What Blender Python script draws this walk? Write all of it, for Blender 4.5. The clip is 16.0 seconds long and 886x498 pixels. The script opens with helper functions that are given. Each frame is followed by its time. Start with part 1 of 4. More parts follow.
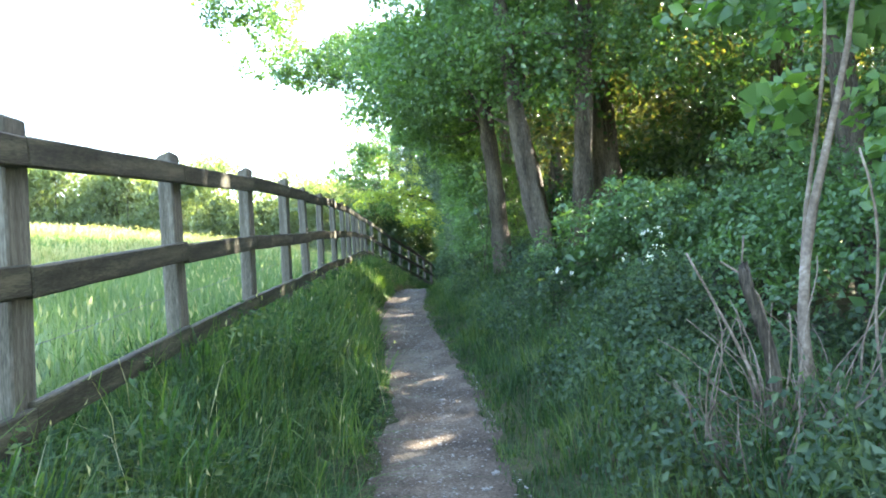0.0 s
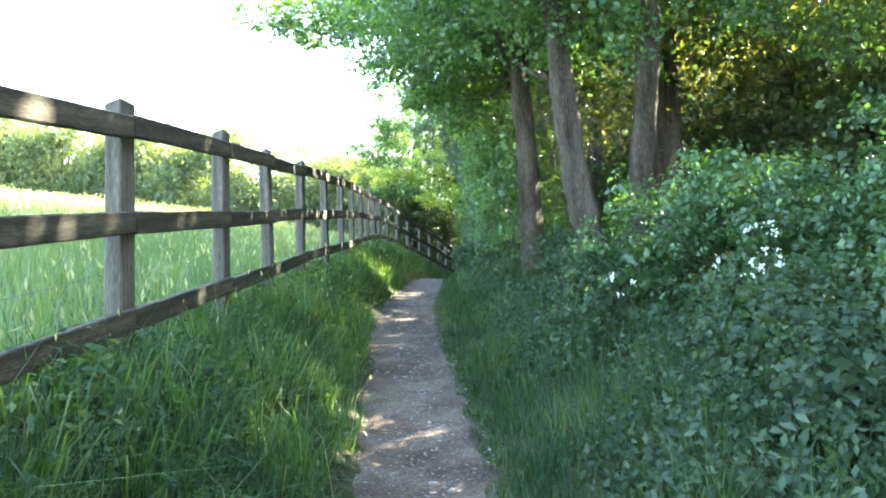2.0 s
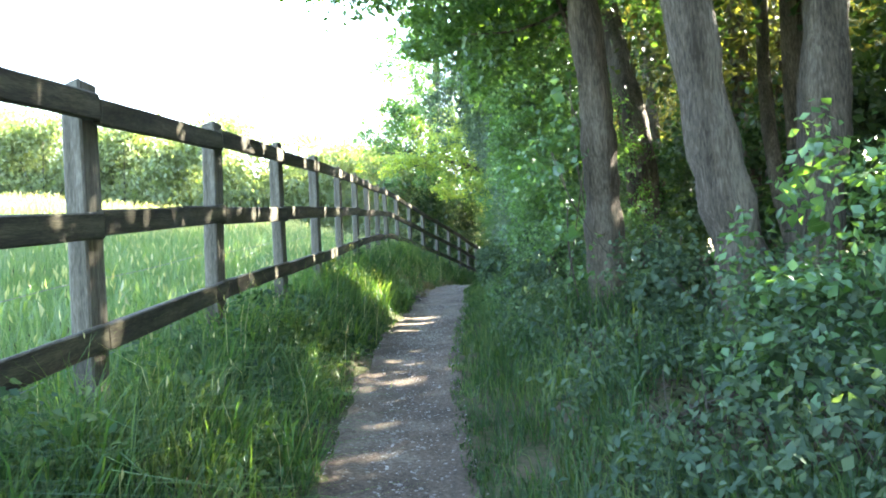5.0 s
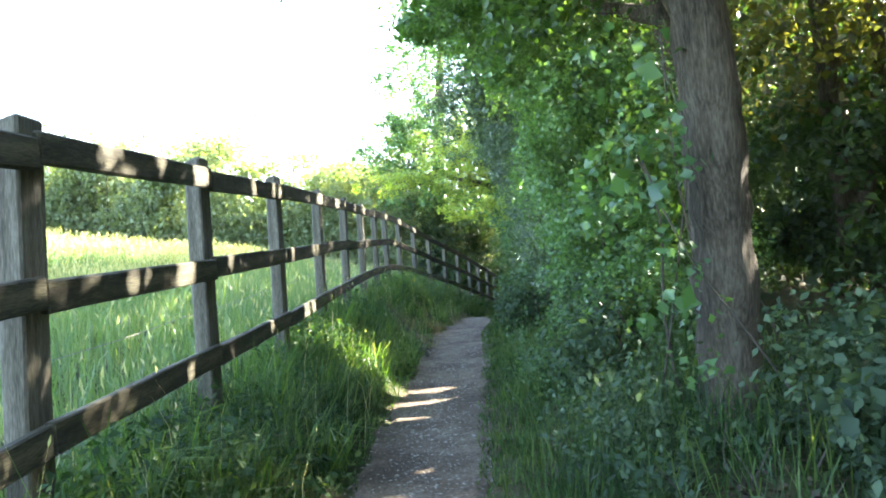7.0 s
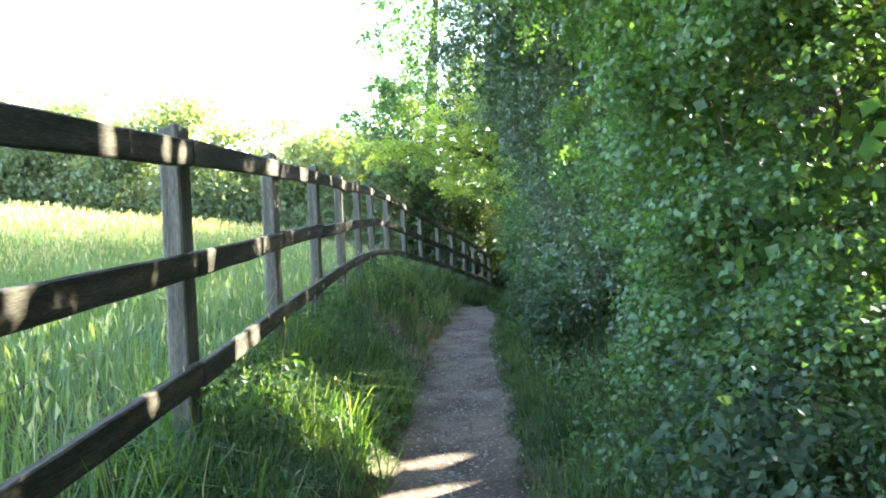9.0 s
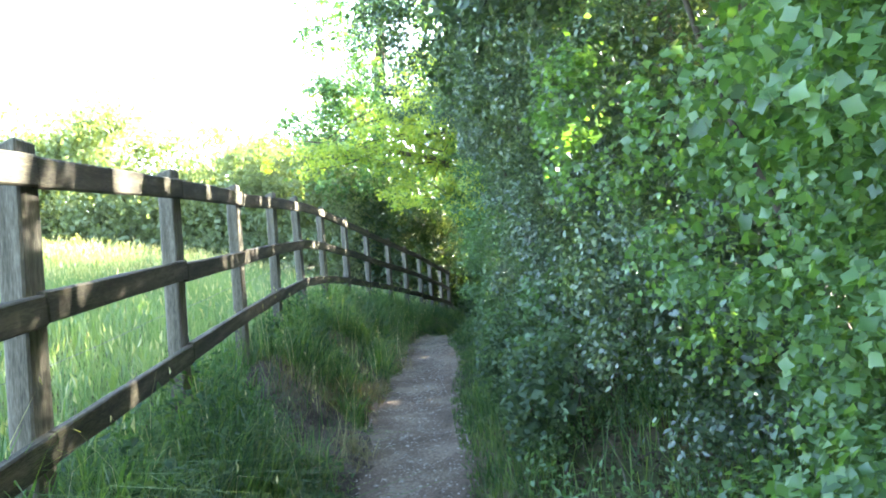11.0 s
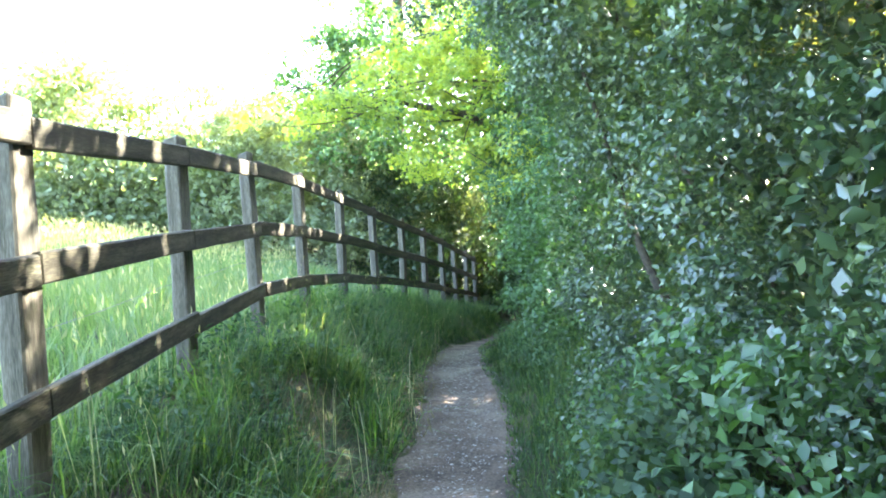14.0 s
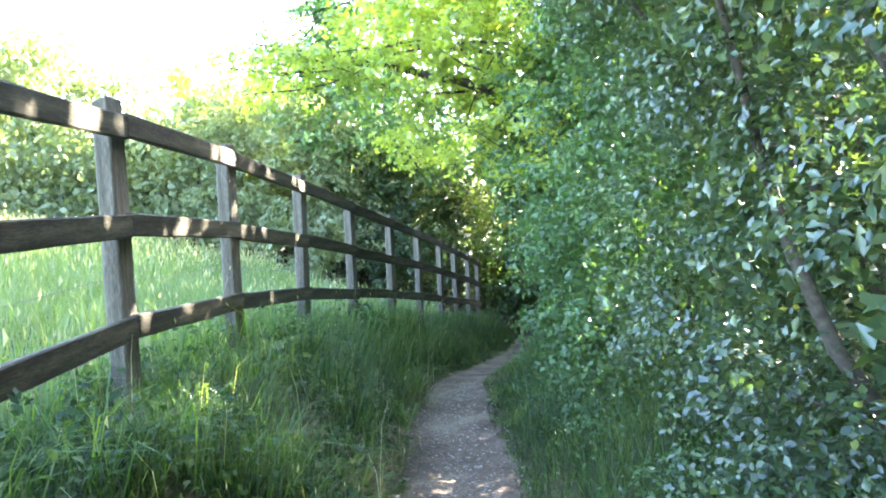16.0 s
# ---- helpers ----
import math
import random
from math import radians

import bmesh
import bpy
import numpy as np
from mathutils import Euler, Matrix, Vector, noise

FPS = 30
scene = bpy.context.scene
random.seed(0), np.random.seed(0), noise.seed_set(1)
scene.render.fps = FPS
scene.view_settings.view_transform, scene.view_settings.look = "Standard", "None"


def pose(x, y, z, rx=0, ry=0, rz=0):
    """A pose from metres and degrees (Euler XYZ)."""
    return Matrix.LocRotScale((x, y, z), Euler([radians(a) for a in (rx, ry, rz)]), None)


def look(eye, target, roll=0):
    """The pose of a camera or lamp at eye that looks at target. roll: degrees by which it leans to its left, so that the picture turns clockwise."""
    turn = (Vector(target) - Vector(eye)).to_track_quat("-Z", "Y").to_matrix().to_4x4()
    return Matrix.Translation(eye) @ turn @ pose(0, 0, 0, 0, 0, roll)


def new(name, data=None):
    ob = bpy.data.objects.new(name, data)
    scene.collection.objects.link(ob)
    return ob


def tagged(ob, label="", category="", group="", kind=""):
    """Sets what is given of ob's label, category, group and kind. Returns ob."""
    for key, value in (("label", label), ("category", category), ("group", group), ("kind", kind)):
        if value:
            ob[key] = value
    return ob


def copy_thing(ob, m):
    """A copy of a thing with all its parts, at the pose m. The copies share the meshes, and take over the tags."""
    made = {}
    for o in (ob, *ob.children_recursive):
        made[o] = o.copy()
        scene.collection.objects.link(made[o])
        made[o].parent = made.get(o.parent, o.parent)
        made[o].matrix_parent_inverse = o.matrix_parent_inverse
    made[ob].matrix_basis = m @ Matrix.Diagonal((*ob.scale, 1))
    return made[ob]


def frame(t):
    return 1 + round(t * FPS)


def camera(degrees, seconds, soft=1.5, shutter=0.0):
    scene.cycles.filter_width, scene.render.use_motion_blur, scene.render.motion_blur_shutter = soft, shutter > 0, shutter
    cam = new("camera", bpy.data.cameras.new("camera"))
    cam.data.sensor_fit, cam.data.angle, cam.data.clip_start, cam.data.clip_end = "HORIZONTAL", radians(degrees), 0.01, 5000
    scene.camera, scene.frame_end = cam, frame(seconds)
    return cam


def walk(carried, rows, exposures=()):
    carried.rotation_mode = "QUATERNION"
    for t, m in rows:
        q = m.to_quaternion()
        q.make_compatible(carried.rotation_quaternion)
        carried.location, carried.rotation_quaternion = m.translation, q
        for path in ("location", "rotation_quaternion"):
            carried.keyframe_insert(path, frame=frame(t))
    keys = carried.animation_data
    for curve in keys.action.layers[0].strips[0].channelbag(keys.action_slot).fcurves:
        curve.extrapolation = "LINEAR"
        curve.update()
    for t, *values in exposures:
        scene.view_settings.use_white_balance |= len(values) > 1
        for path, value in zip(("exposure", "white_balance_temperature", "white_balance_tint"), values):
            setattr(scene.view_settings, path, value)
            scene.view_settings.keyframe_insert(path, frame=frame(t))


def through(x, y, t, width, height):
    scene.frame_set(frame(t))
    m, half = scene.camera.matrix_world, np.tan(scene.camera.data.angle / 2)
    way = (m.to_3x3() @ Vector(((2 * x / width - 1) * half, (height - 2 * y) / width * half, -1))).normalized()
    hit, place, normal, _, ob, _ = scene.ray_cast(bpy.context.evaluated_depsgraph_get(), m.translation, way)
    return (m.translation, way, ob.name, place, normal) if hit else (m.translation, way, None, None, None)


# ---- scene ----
cam = camera(60.5, 16.0, soft=1.9)
METRES, EYE, TILT, LEAN, TURN = 19.5, 1.53, 0.0, 0.0, -10.6
ROWS = [
    (0.0, 0.0, 0.0, 0.0, 0.14, 2.3, 3.55),
    (0.5, 0.0038, 0.0297, 0.0008, -1.11, 1.28, 4.97),
    (1.0, 0.0037, 0.0634, 0.0032, -0.51, 1.5, 3.04),
    (1.5, 0.0069, 0.0934, 0.0052, -1.45, 1.1, 3.88),
    (2.0, 0.0077, 0.1252, 0.0079, 2.12, 1.14, 1.27),
    (2.5, 0.0077, 0.1547, 0.0106, 3.0, 0.69, 3.15),
    (3.0, 0.0098, 0.1888, 0.0134, 3.74, 1.84, 2.71),
    (5.5, -0.0037, 0.3414, 0.0248, 3.75, 0.47, 2.5),
    (6.0, -0.0081, 0.3715, 0.0293, 2.89, 2.06, 3.97),
    (6.5, -0.0061, 0.4012, 0.0326, 3.3, 2.47, 2.85),
    (7.0, -0.0092, 0.4329, 0.0373, 4.25, 1.92, 3.84),
    (7.5, -0.0115, 0.4621, 0.0399, 3.68, 1.88, 5.13),
    (8.0, -0.0172, 0.4938, 0.0429, 3.77, 0.91, 3.22),
    (10.5, -0.0273, 0.6494, 0.0583, 2.0, -0.56, 3.1),
    (11.0, -0.0253, 0.6826, 0.0592, 0.02, 0.43, 4.33),
    (11.5, -0.0289, 0.7128, 0.0584, 0.6, 0.75, 3.24),
    (12.0, -0.0284, 0.746, 0.0591, 1.16, -1.82, 3.77),
    (12.5, -0.0299, 0.7764, 0.0602, 2.87, -0.88, 0.64),
    (13.0, -0.0296, 0.8083, 0.0614, 1.2, -0.56, 3.16),
    (13.5, -0.0299, 0.8387, 0.0642, 1.49, -1.28, 2.91),
    (14.0, -0.0335, 0.8698, 0.0661, 1.49, -1.1, 3.57),
    (14.5, -0.0322, 0.8996, 0.0674, 1.5, -1.77, 4.84),
    (15.0, -0.0347, 0.9314, 0.0676, 1.74, -1.66, 3.82),
    (15.5, -0.0329, 0.9609, 0.0671, 1.48, -1.45, 4.16),
    (16.0, -0.0339, 0.9925, 0.0672, 1.62, -1.18, 2.87),
]
EXPOSURES = [(0.0, 3.85, 6600, 10), (1.0, 4.0, 6600, 9), (3.0, 4.25, 6600, 10), (5.5, 4.2, 6650, 10), (7.0, 4.0, 6650, 11), (8.2, 3.85, 6600, 13), (11.0, 4.4, 6600, 11), (13.0, 4.72, 6600, 11), (14.0, 4.78, 6550, 12), (16.0, 4.85, 6450, 17)]
walk(cam, [(t, pose(0, 0, EYE, TILT, LEAN, TURN) @ pose(METRES * x, METRES * y, METRES * z, 90 + pitch, roll, yaw)) for t, x, y, z, yaw, pitch, roll in ROWS], EXPOSURES)

# ---- light: low hazy sun ahead and to the right, behind the trees ----
SUN_AZ, SUN_EL = 62.0, 31.0
world = bpy.data.worlds.new("sky")
scene.world = world
world.use_nodes = True
wn = world.node_tree.nodes
sky = wn.new("ShaderNodeTexSky")
sky.sky_type = "NISHITA"
sky.sun_disc = False
sky.sun_elevation, sky.sun_rotation = radians(SUN_EL), radians(SUN_AZ)
sky.air_density, sky.dust_density, sky.ozone_density = 1.0, 1.8, 1.0
wn["Background"].inputs["Strength"].default_value = 0.15
world.node_tree.links.new(sky.outputs["Color"], wn["Background"].inputs["Color"])
sun = new("sun", bpy.data.lights.new("sun", "SUN"))
sun.data.energy, sun.data.angle, sun.data.color = 5.2, radians(0.6), (1.0, 0.93, 0.80)
sd = Vector((math.sin(radians(SUN_AZ)) * math.cos(radians(SUN_EL)), math.cos(radians(SUN_AZ)) * math.cos(radians(SUN_EL)), math.sin(radians(SUN_EL))))
sun.matrix_world = look(sd * 60, (0, 0, 0))

rng = np.random.default_rng(7)


# ---- materials ----
def material(name):
    m = bpy.data.materials.new(name)
    m.use_nodes = True
    t = m.node_tree
    t.nodes.clear()
    return m, t, t.nodes.new("ShaderNodeOutputMaterial")


def put(t, kind, **inputs):
    n = t.nodes.new(kind)
    for k, v in inputs.items():
        n.inputs[k.replace("_", " ")].default_value = v
    return n


def ramp(t, source, stops):
    r = t.nodes.new("ShaderNodeValToRGB")
    e = r.color_ramp.elements
    while len(e) < len(stops):
        e.new(0.5)
    for el, (p, c) in zip(e, stops):
        el.position, el.color = p, (*c, 1)
    t.links.new(source, r.inputs[0])
    return r


def noise_at(t, scale, detail=4.0, rough=0.55, stretch=None):
    co = t.nodes.new("ShaderNodeTexCoord")
    n = put(t, "ShaderNodeTexNoise", Scale=scale, Detail=detail, Roughness=rough)
    if stretch:
        mp = t.nodes.new("ShaderNodeMapping")
        mp.inputs["Scale"].default_value = stretch
        t.links.new(co.outputs["Object"], mp.inputs["Vector"])
        t.links.new(mp.outputs["Vector"], n.inputs["Vector"])
    else:
        t.links.new(co.outputs["Object"], n.inputs["Vector"])
    return n


def leaf_material(name, dark, mid, light, through=0.4, rough=0.45, gloss=0.35, patch=0.6, glow=(1.7, 1.75, 0.5)):
    """Thin leaf: diffuse and translucent with a waxy coat; hue drifts from leaf to leaf and from bough to bough."""
    m, t, out = material(name)
    geo = t.nodes.new("ShaderNodeNewGeometry")
    n = noise_at(t, patch, 3.0)
    mix = put(t, "ShaderNodeMath")
    mix.operation = "MULTIPLY_ADD"
    mix.inputs[1].default_value = 0.55
    t.links.new(geo.outputs["Random Per Island"], mix.inputs[0])
    sub = put(t, "ShaderNodeMath")
    sub.operation = "MULTIPLY_ADD"
    sub.inputs[1].default_value, sub.inputs[2].default_value = 1.1, -0.32
    t.links.new(n.outputs["Fac"], sub.inputs[0])
    t.links.new(sub.outputs[0], mix.inputs[2])
    dark, mid, light = [tuple(0.84 * v + 0.16 * (0.3 * c[0] + 0.6 * c[1] + 0.1 * c[2]) for v in c) for c in (dark, mid, light)]
    r = ramp(t, mix.outputs[0], [(0.12, dark), (0.5, mid), (0.92, light)])
    d = t.nodes.new("ShaderNodeBsdfDiffuse")
    tr = t.nodes.new("ShaderNodeBsdfTranslucent")
    warm = t.nodes.new("ShaderNodeMix")
    warm.data_type, warm.blend_type = "RGBA", "MULTIPLY"
    warm.inputs["Factor"].default_value = 1.0
    warm.inputs["B"].default_value = (*glow, 1)
    t.links.new(r.outputs[0], warm.inputs["A"])
    t.links.new(r.outputs[0], d.inputs["Color"])
    t.links.new(warm.outputs["Result"], tr.inputs["Color"])
    a = put(t, "ShaderNodeMixShader", Fac=through)
    t.links.new(d.outputs[0], a.inputs[1])
    t.links.new(tr.outputs[0], a.inputs[2])
    g = put(t, "ShaderNodeBsdfGlossy", Roughness=rough)
    g.inputs["Color"].default_value = (0.85, 0.9, 0.95, 1)
    fr = put(t, "ShaderNodeLayerWeight", Blend=0.5)
    pw = put(t, "ShaderNodeMath")
    pw.operation = "POWER"
    pw.inputs[1].default_value = 3.0
    t.links.new(fr.outputs["Facing"], pw.inputs[0])
    k = put(t, "ShaderNodeMath")
    k.operation = "MULTIPLY_ADD"
    k.inputs[1].default_value, k.inputs[2].default_value = gloss * 0.32, gloss * 0.11
    t.links.new(pw.outputs[0], k.inputs[0])
    b = t.nodes.new("ShaderNodeMixShader")
    t.links.new(k.outputs[0], b.inputs[0])
    t.links.new(a.outputs[0], b.inputs[1])
    t.links.new(g.outputs[0], b.inputs[2])
    t.links.new(b.outputs[0], out.inputs["Surface"])
    return m


def solid_material(name, stops, scale, fine, rough=0.85, bump=0.4, dist=0.01, stretch=None, spec=0.25):
    """Rough surface: colour by a coarse and a fine noise, relief by the fine one."""
    m, t, out = material(name)
    p = put(t, "ShaderNodeBsdfPrincipled", Roughness=rough)
    p.inputs["Specular IOR Level"].default_value = spec
    a, b = noise_at(t, scale, 5.0, 0.6, stretch), noise_at(t, fine, 6.0, 0.65, stretch)
    mx = t.nodes.new("ShaderNodeMix")
    mx.inputs["Factor"].default_value = 0.5
    t.links.new(a.outputs["Fac"], mx.inputs["A"])
    t.links.new(b.outputs["Fac"], mx.inputs["B"])
    r = ramp(t, mx.outputs["Result"], [(0.5 + (p_ - 0.5) * 0.5, c_) for p_, c_ in stops])
    t.links.new(r.outputs[0], p.inputs["Base Color"])
    bp = put(t, "ShaderNodeBump", Strength=bump, Distance=dist)
    t.links.new(b.outputs["Fac"], bp.inputs["Height"])
    t.links.new(bp.outputs[0], p.inputs["Normal"])
    t.links.new(p.outputs[0], out.inputs["Surface"])
    return m


M_HAW = leaf_material("hawthorn_leaf", (0.026, 0.075, 0.022), (0.058, 0.145, 0.038), (0.10, 0.21, 0.055))
M_FRESH = leaf_material("fresh_leaf", (0.034, 0.098, 0.026), (0.080, 0.185, 0.045), (0.16, 0.29, 0.07), 0.46)
M_HOLLY = leaf_material("evergreen_leaf", (0.018, 0.046, 0.020), (0.045, 0.095, 0.038), (0.14, 0.21, 0.065), 0.3, 0.32, 0.5, 0.9)
# green pushed towards yellow: the sun's backlight is put into the colour
M_YELLOW = leaf_material("sunlit_spring_leaf", (0.10, 0.19, 0.022), (0.21, 0.31, 0.035), (0.36, 0.41, 0.05), 0.6, glow=(2.2, 2.0, 0.6))
M_OAK = leaf_material("oak_leaf", (0.028, 0.082, 0.020), (0.062, 0.152, 0.032), (0.115, 0.215, 0.045), 0.48)
M_BROWN = leaf_material("old_leaf", (0.040, 0.050, 0.016), (0.095, 0.098, 0.028), (0.18, 0.16, 0.040), 0.5)
# oak green darkened: the wood's shade is put into the leaf colour
M_SHADED_LEAF = leaf_material("shaded_woodland_leaf", (0.018, 0.048, 0.014), (0.038, 0.088, 0.022), (0.075, 0.13, 0.03), 0.4)
# paled leaves: haze over the field is put into this colour
M_HAZED = leaf_material("hazed_far_leaf", (0.115, 0.155, 0.085), (0.17, 0.22, 0.115), (0.23, 0.28, 0.145), 0.42, 0.6, 0.15, 0.3)
M_HERB = leaf_material("herb_leaf", (0.018, 0.042, 0.020), (0.044, 0.086, 0.042), (0.10, 0.155, 0.075), 0.35, 0.55, 0.12, 1.2)
M_GRASS = leaf_material("verge_grass", (0.011, 0.040, 0.009), (0.034, 0.092, 0.020), (0.14, 0.20, 0.055), 0.42, 0.45, 0.16, 1.4)
M_TUSSOCK = leaf_material("tussock_grass", (0.026, 0.085, 0.016), (0.062, 0.155, 0.032), (0.17, 0.26, 0.055), 0.48, 0.45, 0.15, 1.0)
M_FIELD = leaf_material("field_grass", (0.068, 0.145, 0.052), (0.13, 0.212, 0.082), (0.24, 0.30, 0.155), 0.4, 0.5, 0.2, 0.25)
M_HAY = leaf_material("seed_heads", (0.24, 0.25, 0.12), (0.36, 0.35, 0.20), (0.48, 0.46, 0.30), 0.4, 0.6, 0.1, 0.5)
M_STRAW = leaf_material("dry_grass", (0.075, 0.066, 0.035), (0.135, 0.115, 0.062), (0.22, 0.19, 0.11), 0.3, 0.6, 0.1, 1.0)
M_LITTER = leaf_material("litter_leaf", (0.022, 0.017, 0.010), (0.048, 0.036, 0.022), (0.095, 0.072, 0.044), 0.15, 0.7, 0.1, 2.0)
M_PETAL = leaf_material("petal", (0.62, 0.64, 0.56), (0.75, 0.76, 0.7), (0.82, 0.82, 0.78), 0.3, 0.6, 0.1)
M_EARTH = solid_material("earth", [(0.3, (0.022, 0.034, 0.010)), (0.5, (0.045, 0.056, 0.018)), (0.7, (0.10, 0.076, 0.045))], 0.7, 24.0, 0.95, 0.8, 0.03)
M_PATH = solid_material("path_dirt", [(0.3, (0.044, 0.032, 0.022)), (0.5, (0.092, 0.070, 0.049)), (0.7, (0.17, 0.136, 0.098))], 2.2, 46.0, 0.9, 0.9, 0.012)
M_SOIL = solid_material("bare_soil", [(0.3, (0.020, 0.015, 0.010)), (0.5, (0.046, 0.035, 0.024)), (0.7, (0.10, 0.080, 0.056))], 3.0, 38.0, 0.95, 1.0, 0.02)
M_STONE = solid_material("pebble", [(0.3, (0.12, 0.108, 0.09)), (0.55, (0.22, 0.205, 0.18)), (0.75, (0.42, 0.40, 0.36))], 9.0, 60.0, 0.7, 0.3, 0.004)
M_WOOD = solid_material("weathered_wood", [(0.28, (0.046, 0.042, 0.031)), (0.5, (0.098, 0.091, 0.070)), (0.72, (0.175, 0.163, 0.130))], 2.2, 26.0, 0.8, 0.5, 0.004, (9, 9, 0.9))
# weathered like the posts but darker: the hedge's shade is partly in this colour
M_RAIL = solid_material("shaded_weathered_rail", [(0.28, (0.016, 0.015, 0.009)), (0.5, (0.040, 0.037, 0.023)), (0.72, (0.095, 0.088, 0.056))], 2.2, 26.0, 0.8, 0.5, 0.004, (0.9, 9, 9))
M_BARK = solid_material("bark", [(0.28, (0.036, 0.029, 0.020)), (0.5, (0.098, 0.082, 0.060)), (0.74, (0.20, 0.172, 0.13))], 1.6, 22.0, 0.92, 1.0, 0.06, (3.5, 3.5, 0.6))
M_TWIG = solid_material("twig_bark", [(0.3, (0.035, 0.03, 0.022)), (0.6, (0.08, 0.07, 0.052)), (0.8, (0.14, 0.125, 0.10))], 3.0, 30.0, 0.85, 0.4, 0.005)
M_DEAD = solid_material("dead_wood", [(0.3, (0.08, 0.062, 0.045)), (0.55, (0.16, 0.128, 0.098)), (0.8, (0.30, 0.26, 0.215))], 4.0, 40.0, 0.8, 0.4, 0.004)
M_WIRE = solid_material("rusty_wire", [(0.3, (0.07, 0.06, 0.05)), (0.7, (0.16, 0.15, 0.135))], 8.0, 60.0, 0.5, 0.1, 0.001, None, 0.5)


# ---- the lie of the land ----
FENCE = [(-1.93, -2.2, 1.20), (-1.62, -0.5, 1.33), (-1.30, 1.2, 1.47), (-1.00, 2.87, 1.60), (-0.72, 4.60, 1.77), (-0.42, 6.29, 1.92), (-0.15, 7.84, 2.04), (0.05, 9.30, 2.15),
         (0.28, 10.97, 2.28), (0.54, 12.58, 2.38), (0.78, 14.15, 2.48), (1.00, 16.06, 2.60), (1.23, 17.82, 2.70), (1.45, 19.58, 2.79), (1.69, 21.28, 2.88), (1.94, 22.97, 2.95),
         (2.28, 24.52, 2.93), (2.71, 26.16, 2.84), (3.21, 27.75, 2.69), (3.78, 29.29, 2.52), (4.34, 30.84, 2.35), (4.91, 32.38, 2.16), (5.44, 33.94, 1.97), (5.99, 35.48, 1.78), (6.51, 37.04, 1.58)]
FA = np.array(FENCE)
PY = np.array([-60, -8, 0, 4.5, 6.7, 9.4, 10.4, 12, 14.3, 17, 19.2, 20.5, 22.5, 24, 25.6, 27.7, 30.8, 34, 38, 80])
PX = np.array([-8, -0.9, 0.22, 0.76, 1.12, 1.33, 1.39, 1.56, 1.93, 2.42, 2.75, 2.98, 3.47, 3.74, 3.97, 4.38, 5.6, 6.75, 8.1, 22])
GY = np.array([-200, -10, 0, 3.6, 8, 9.5, 12.5, 15.6, 19, 23, 28, 34, 45, 90])
GZ = np.array([-4, -0.7, 0, 0.27, 0.64, 0.82, 1.10, 1.22, 1.32, 1.30, 1.10, 0.4, -0.3, -0.5])


def path_x(y):
    return np.interp(y, PY, PX)


def path_half(y):
    return np.interp(y, [-4, 3, 6, 24, 28], [0.52, 0.48, 0.39, 0.40, 0.33])


def fence_x(y):
    return np.interp(y, FA[:, 1], FA[:, 0]) + np.where(y < FA[0, 1], (y - FA[0, 1]) * 0.2, 0) + np.where(y > FA[-1, 1], (y - FA[-1, 1]) * 0.36, 0)


def smooth(e0, e1, v):
    k = np.clip((v - e0) / (e1 - e0), 0, 1)
    return k * k * (3 - 2 * k)


def lumps(x, y, f, s):
    return (np.sin(x * f * 1.7 + s) * np.cos(y * f * 1.3 - s * 2) + 0.6 * np.sin(x * f * 3.1 - y * f * 2.3 + s * 3) + 0.4 * np.sin(y * f * 5.3 + x * f * 4.1 + s)) / 2.0


def ground_z(x, y):
    x, y = np.asarray(x, float), np.asarray(y, float)
    gz, fx, px, hw = np.interp(y, GY, GZ), fence_x(y), path_x(y), path_half(y)
    foot = np.interp(y, FA[:, 1], FA[:, 2]) - np.interp(y, [4, 9, 30], [0.77, 0.87, 0.90])
    foot = foot + np.where(y < FA[0, 1], np.maximum(y - FA[0, 1], -60) * 0.05, 0)
    d = x - fx
    out = np.clip(-d, 0, 60)
    field = foot + 0.13 * np.minimum(out, 24) + 0.03 * np.maximum(out - 24, 0)
    # past the bend the field stays high while the fence drops away
    field = field + smooth(0.5, 5, out) * np.maximum(np.interp(y, [23, 34, 60], [0, 0.95, 1.2]), 0)
    le = px - hw
    k = smooth(0.12, 1.0, np.clip(d / np.maximum(le - fx, 0.3), 0, 1))
    bank = foot * (1 - k) + (gz + 0.02) * k
    r = x - (px + hw)
    right = gz + 0.34 * smooth(0.05, 1.3, r) + 0.02 * np.clip(r - 1.5, 0, 20)
    z = np.where(d < 0, field, np.where(x < le, bank, np.where(r > 0, right, gz)))
    for sx, sy, sr, dep in ((1.74, 18.7, 0.34, 0.18), (2.1, 19.75, 0.26, 0.10)):
        z = z - dep * np.exp(-(((x - sx) / sr) ** 2 + ((y - sy) / (1.3 * sr)) ** 2))
    rough = np.where((x > le) & (r < 0), 0.008, 0.06)
    return z + rough * lumps(x, y, 2.3, 0.7) + 0.3 * rough * lumps(x, y, 7.1, 1.9)


def gz1(x, y):
    return float(ground_z(x, y))


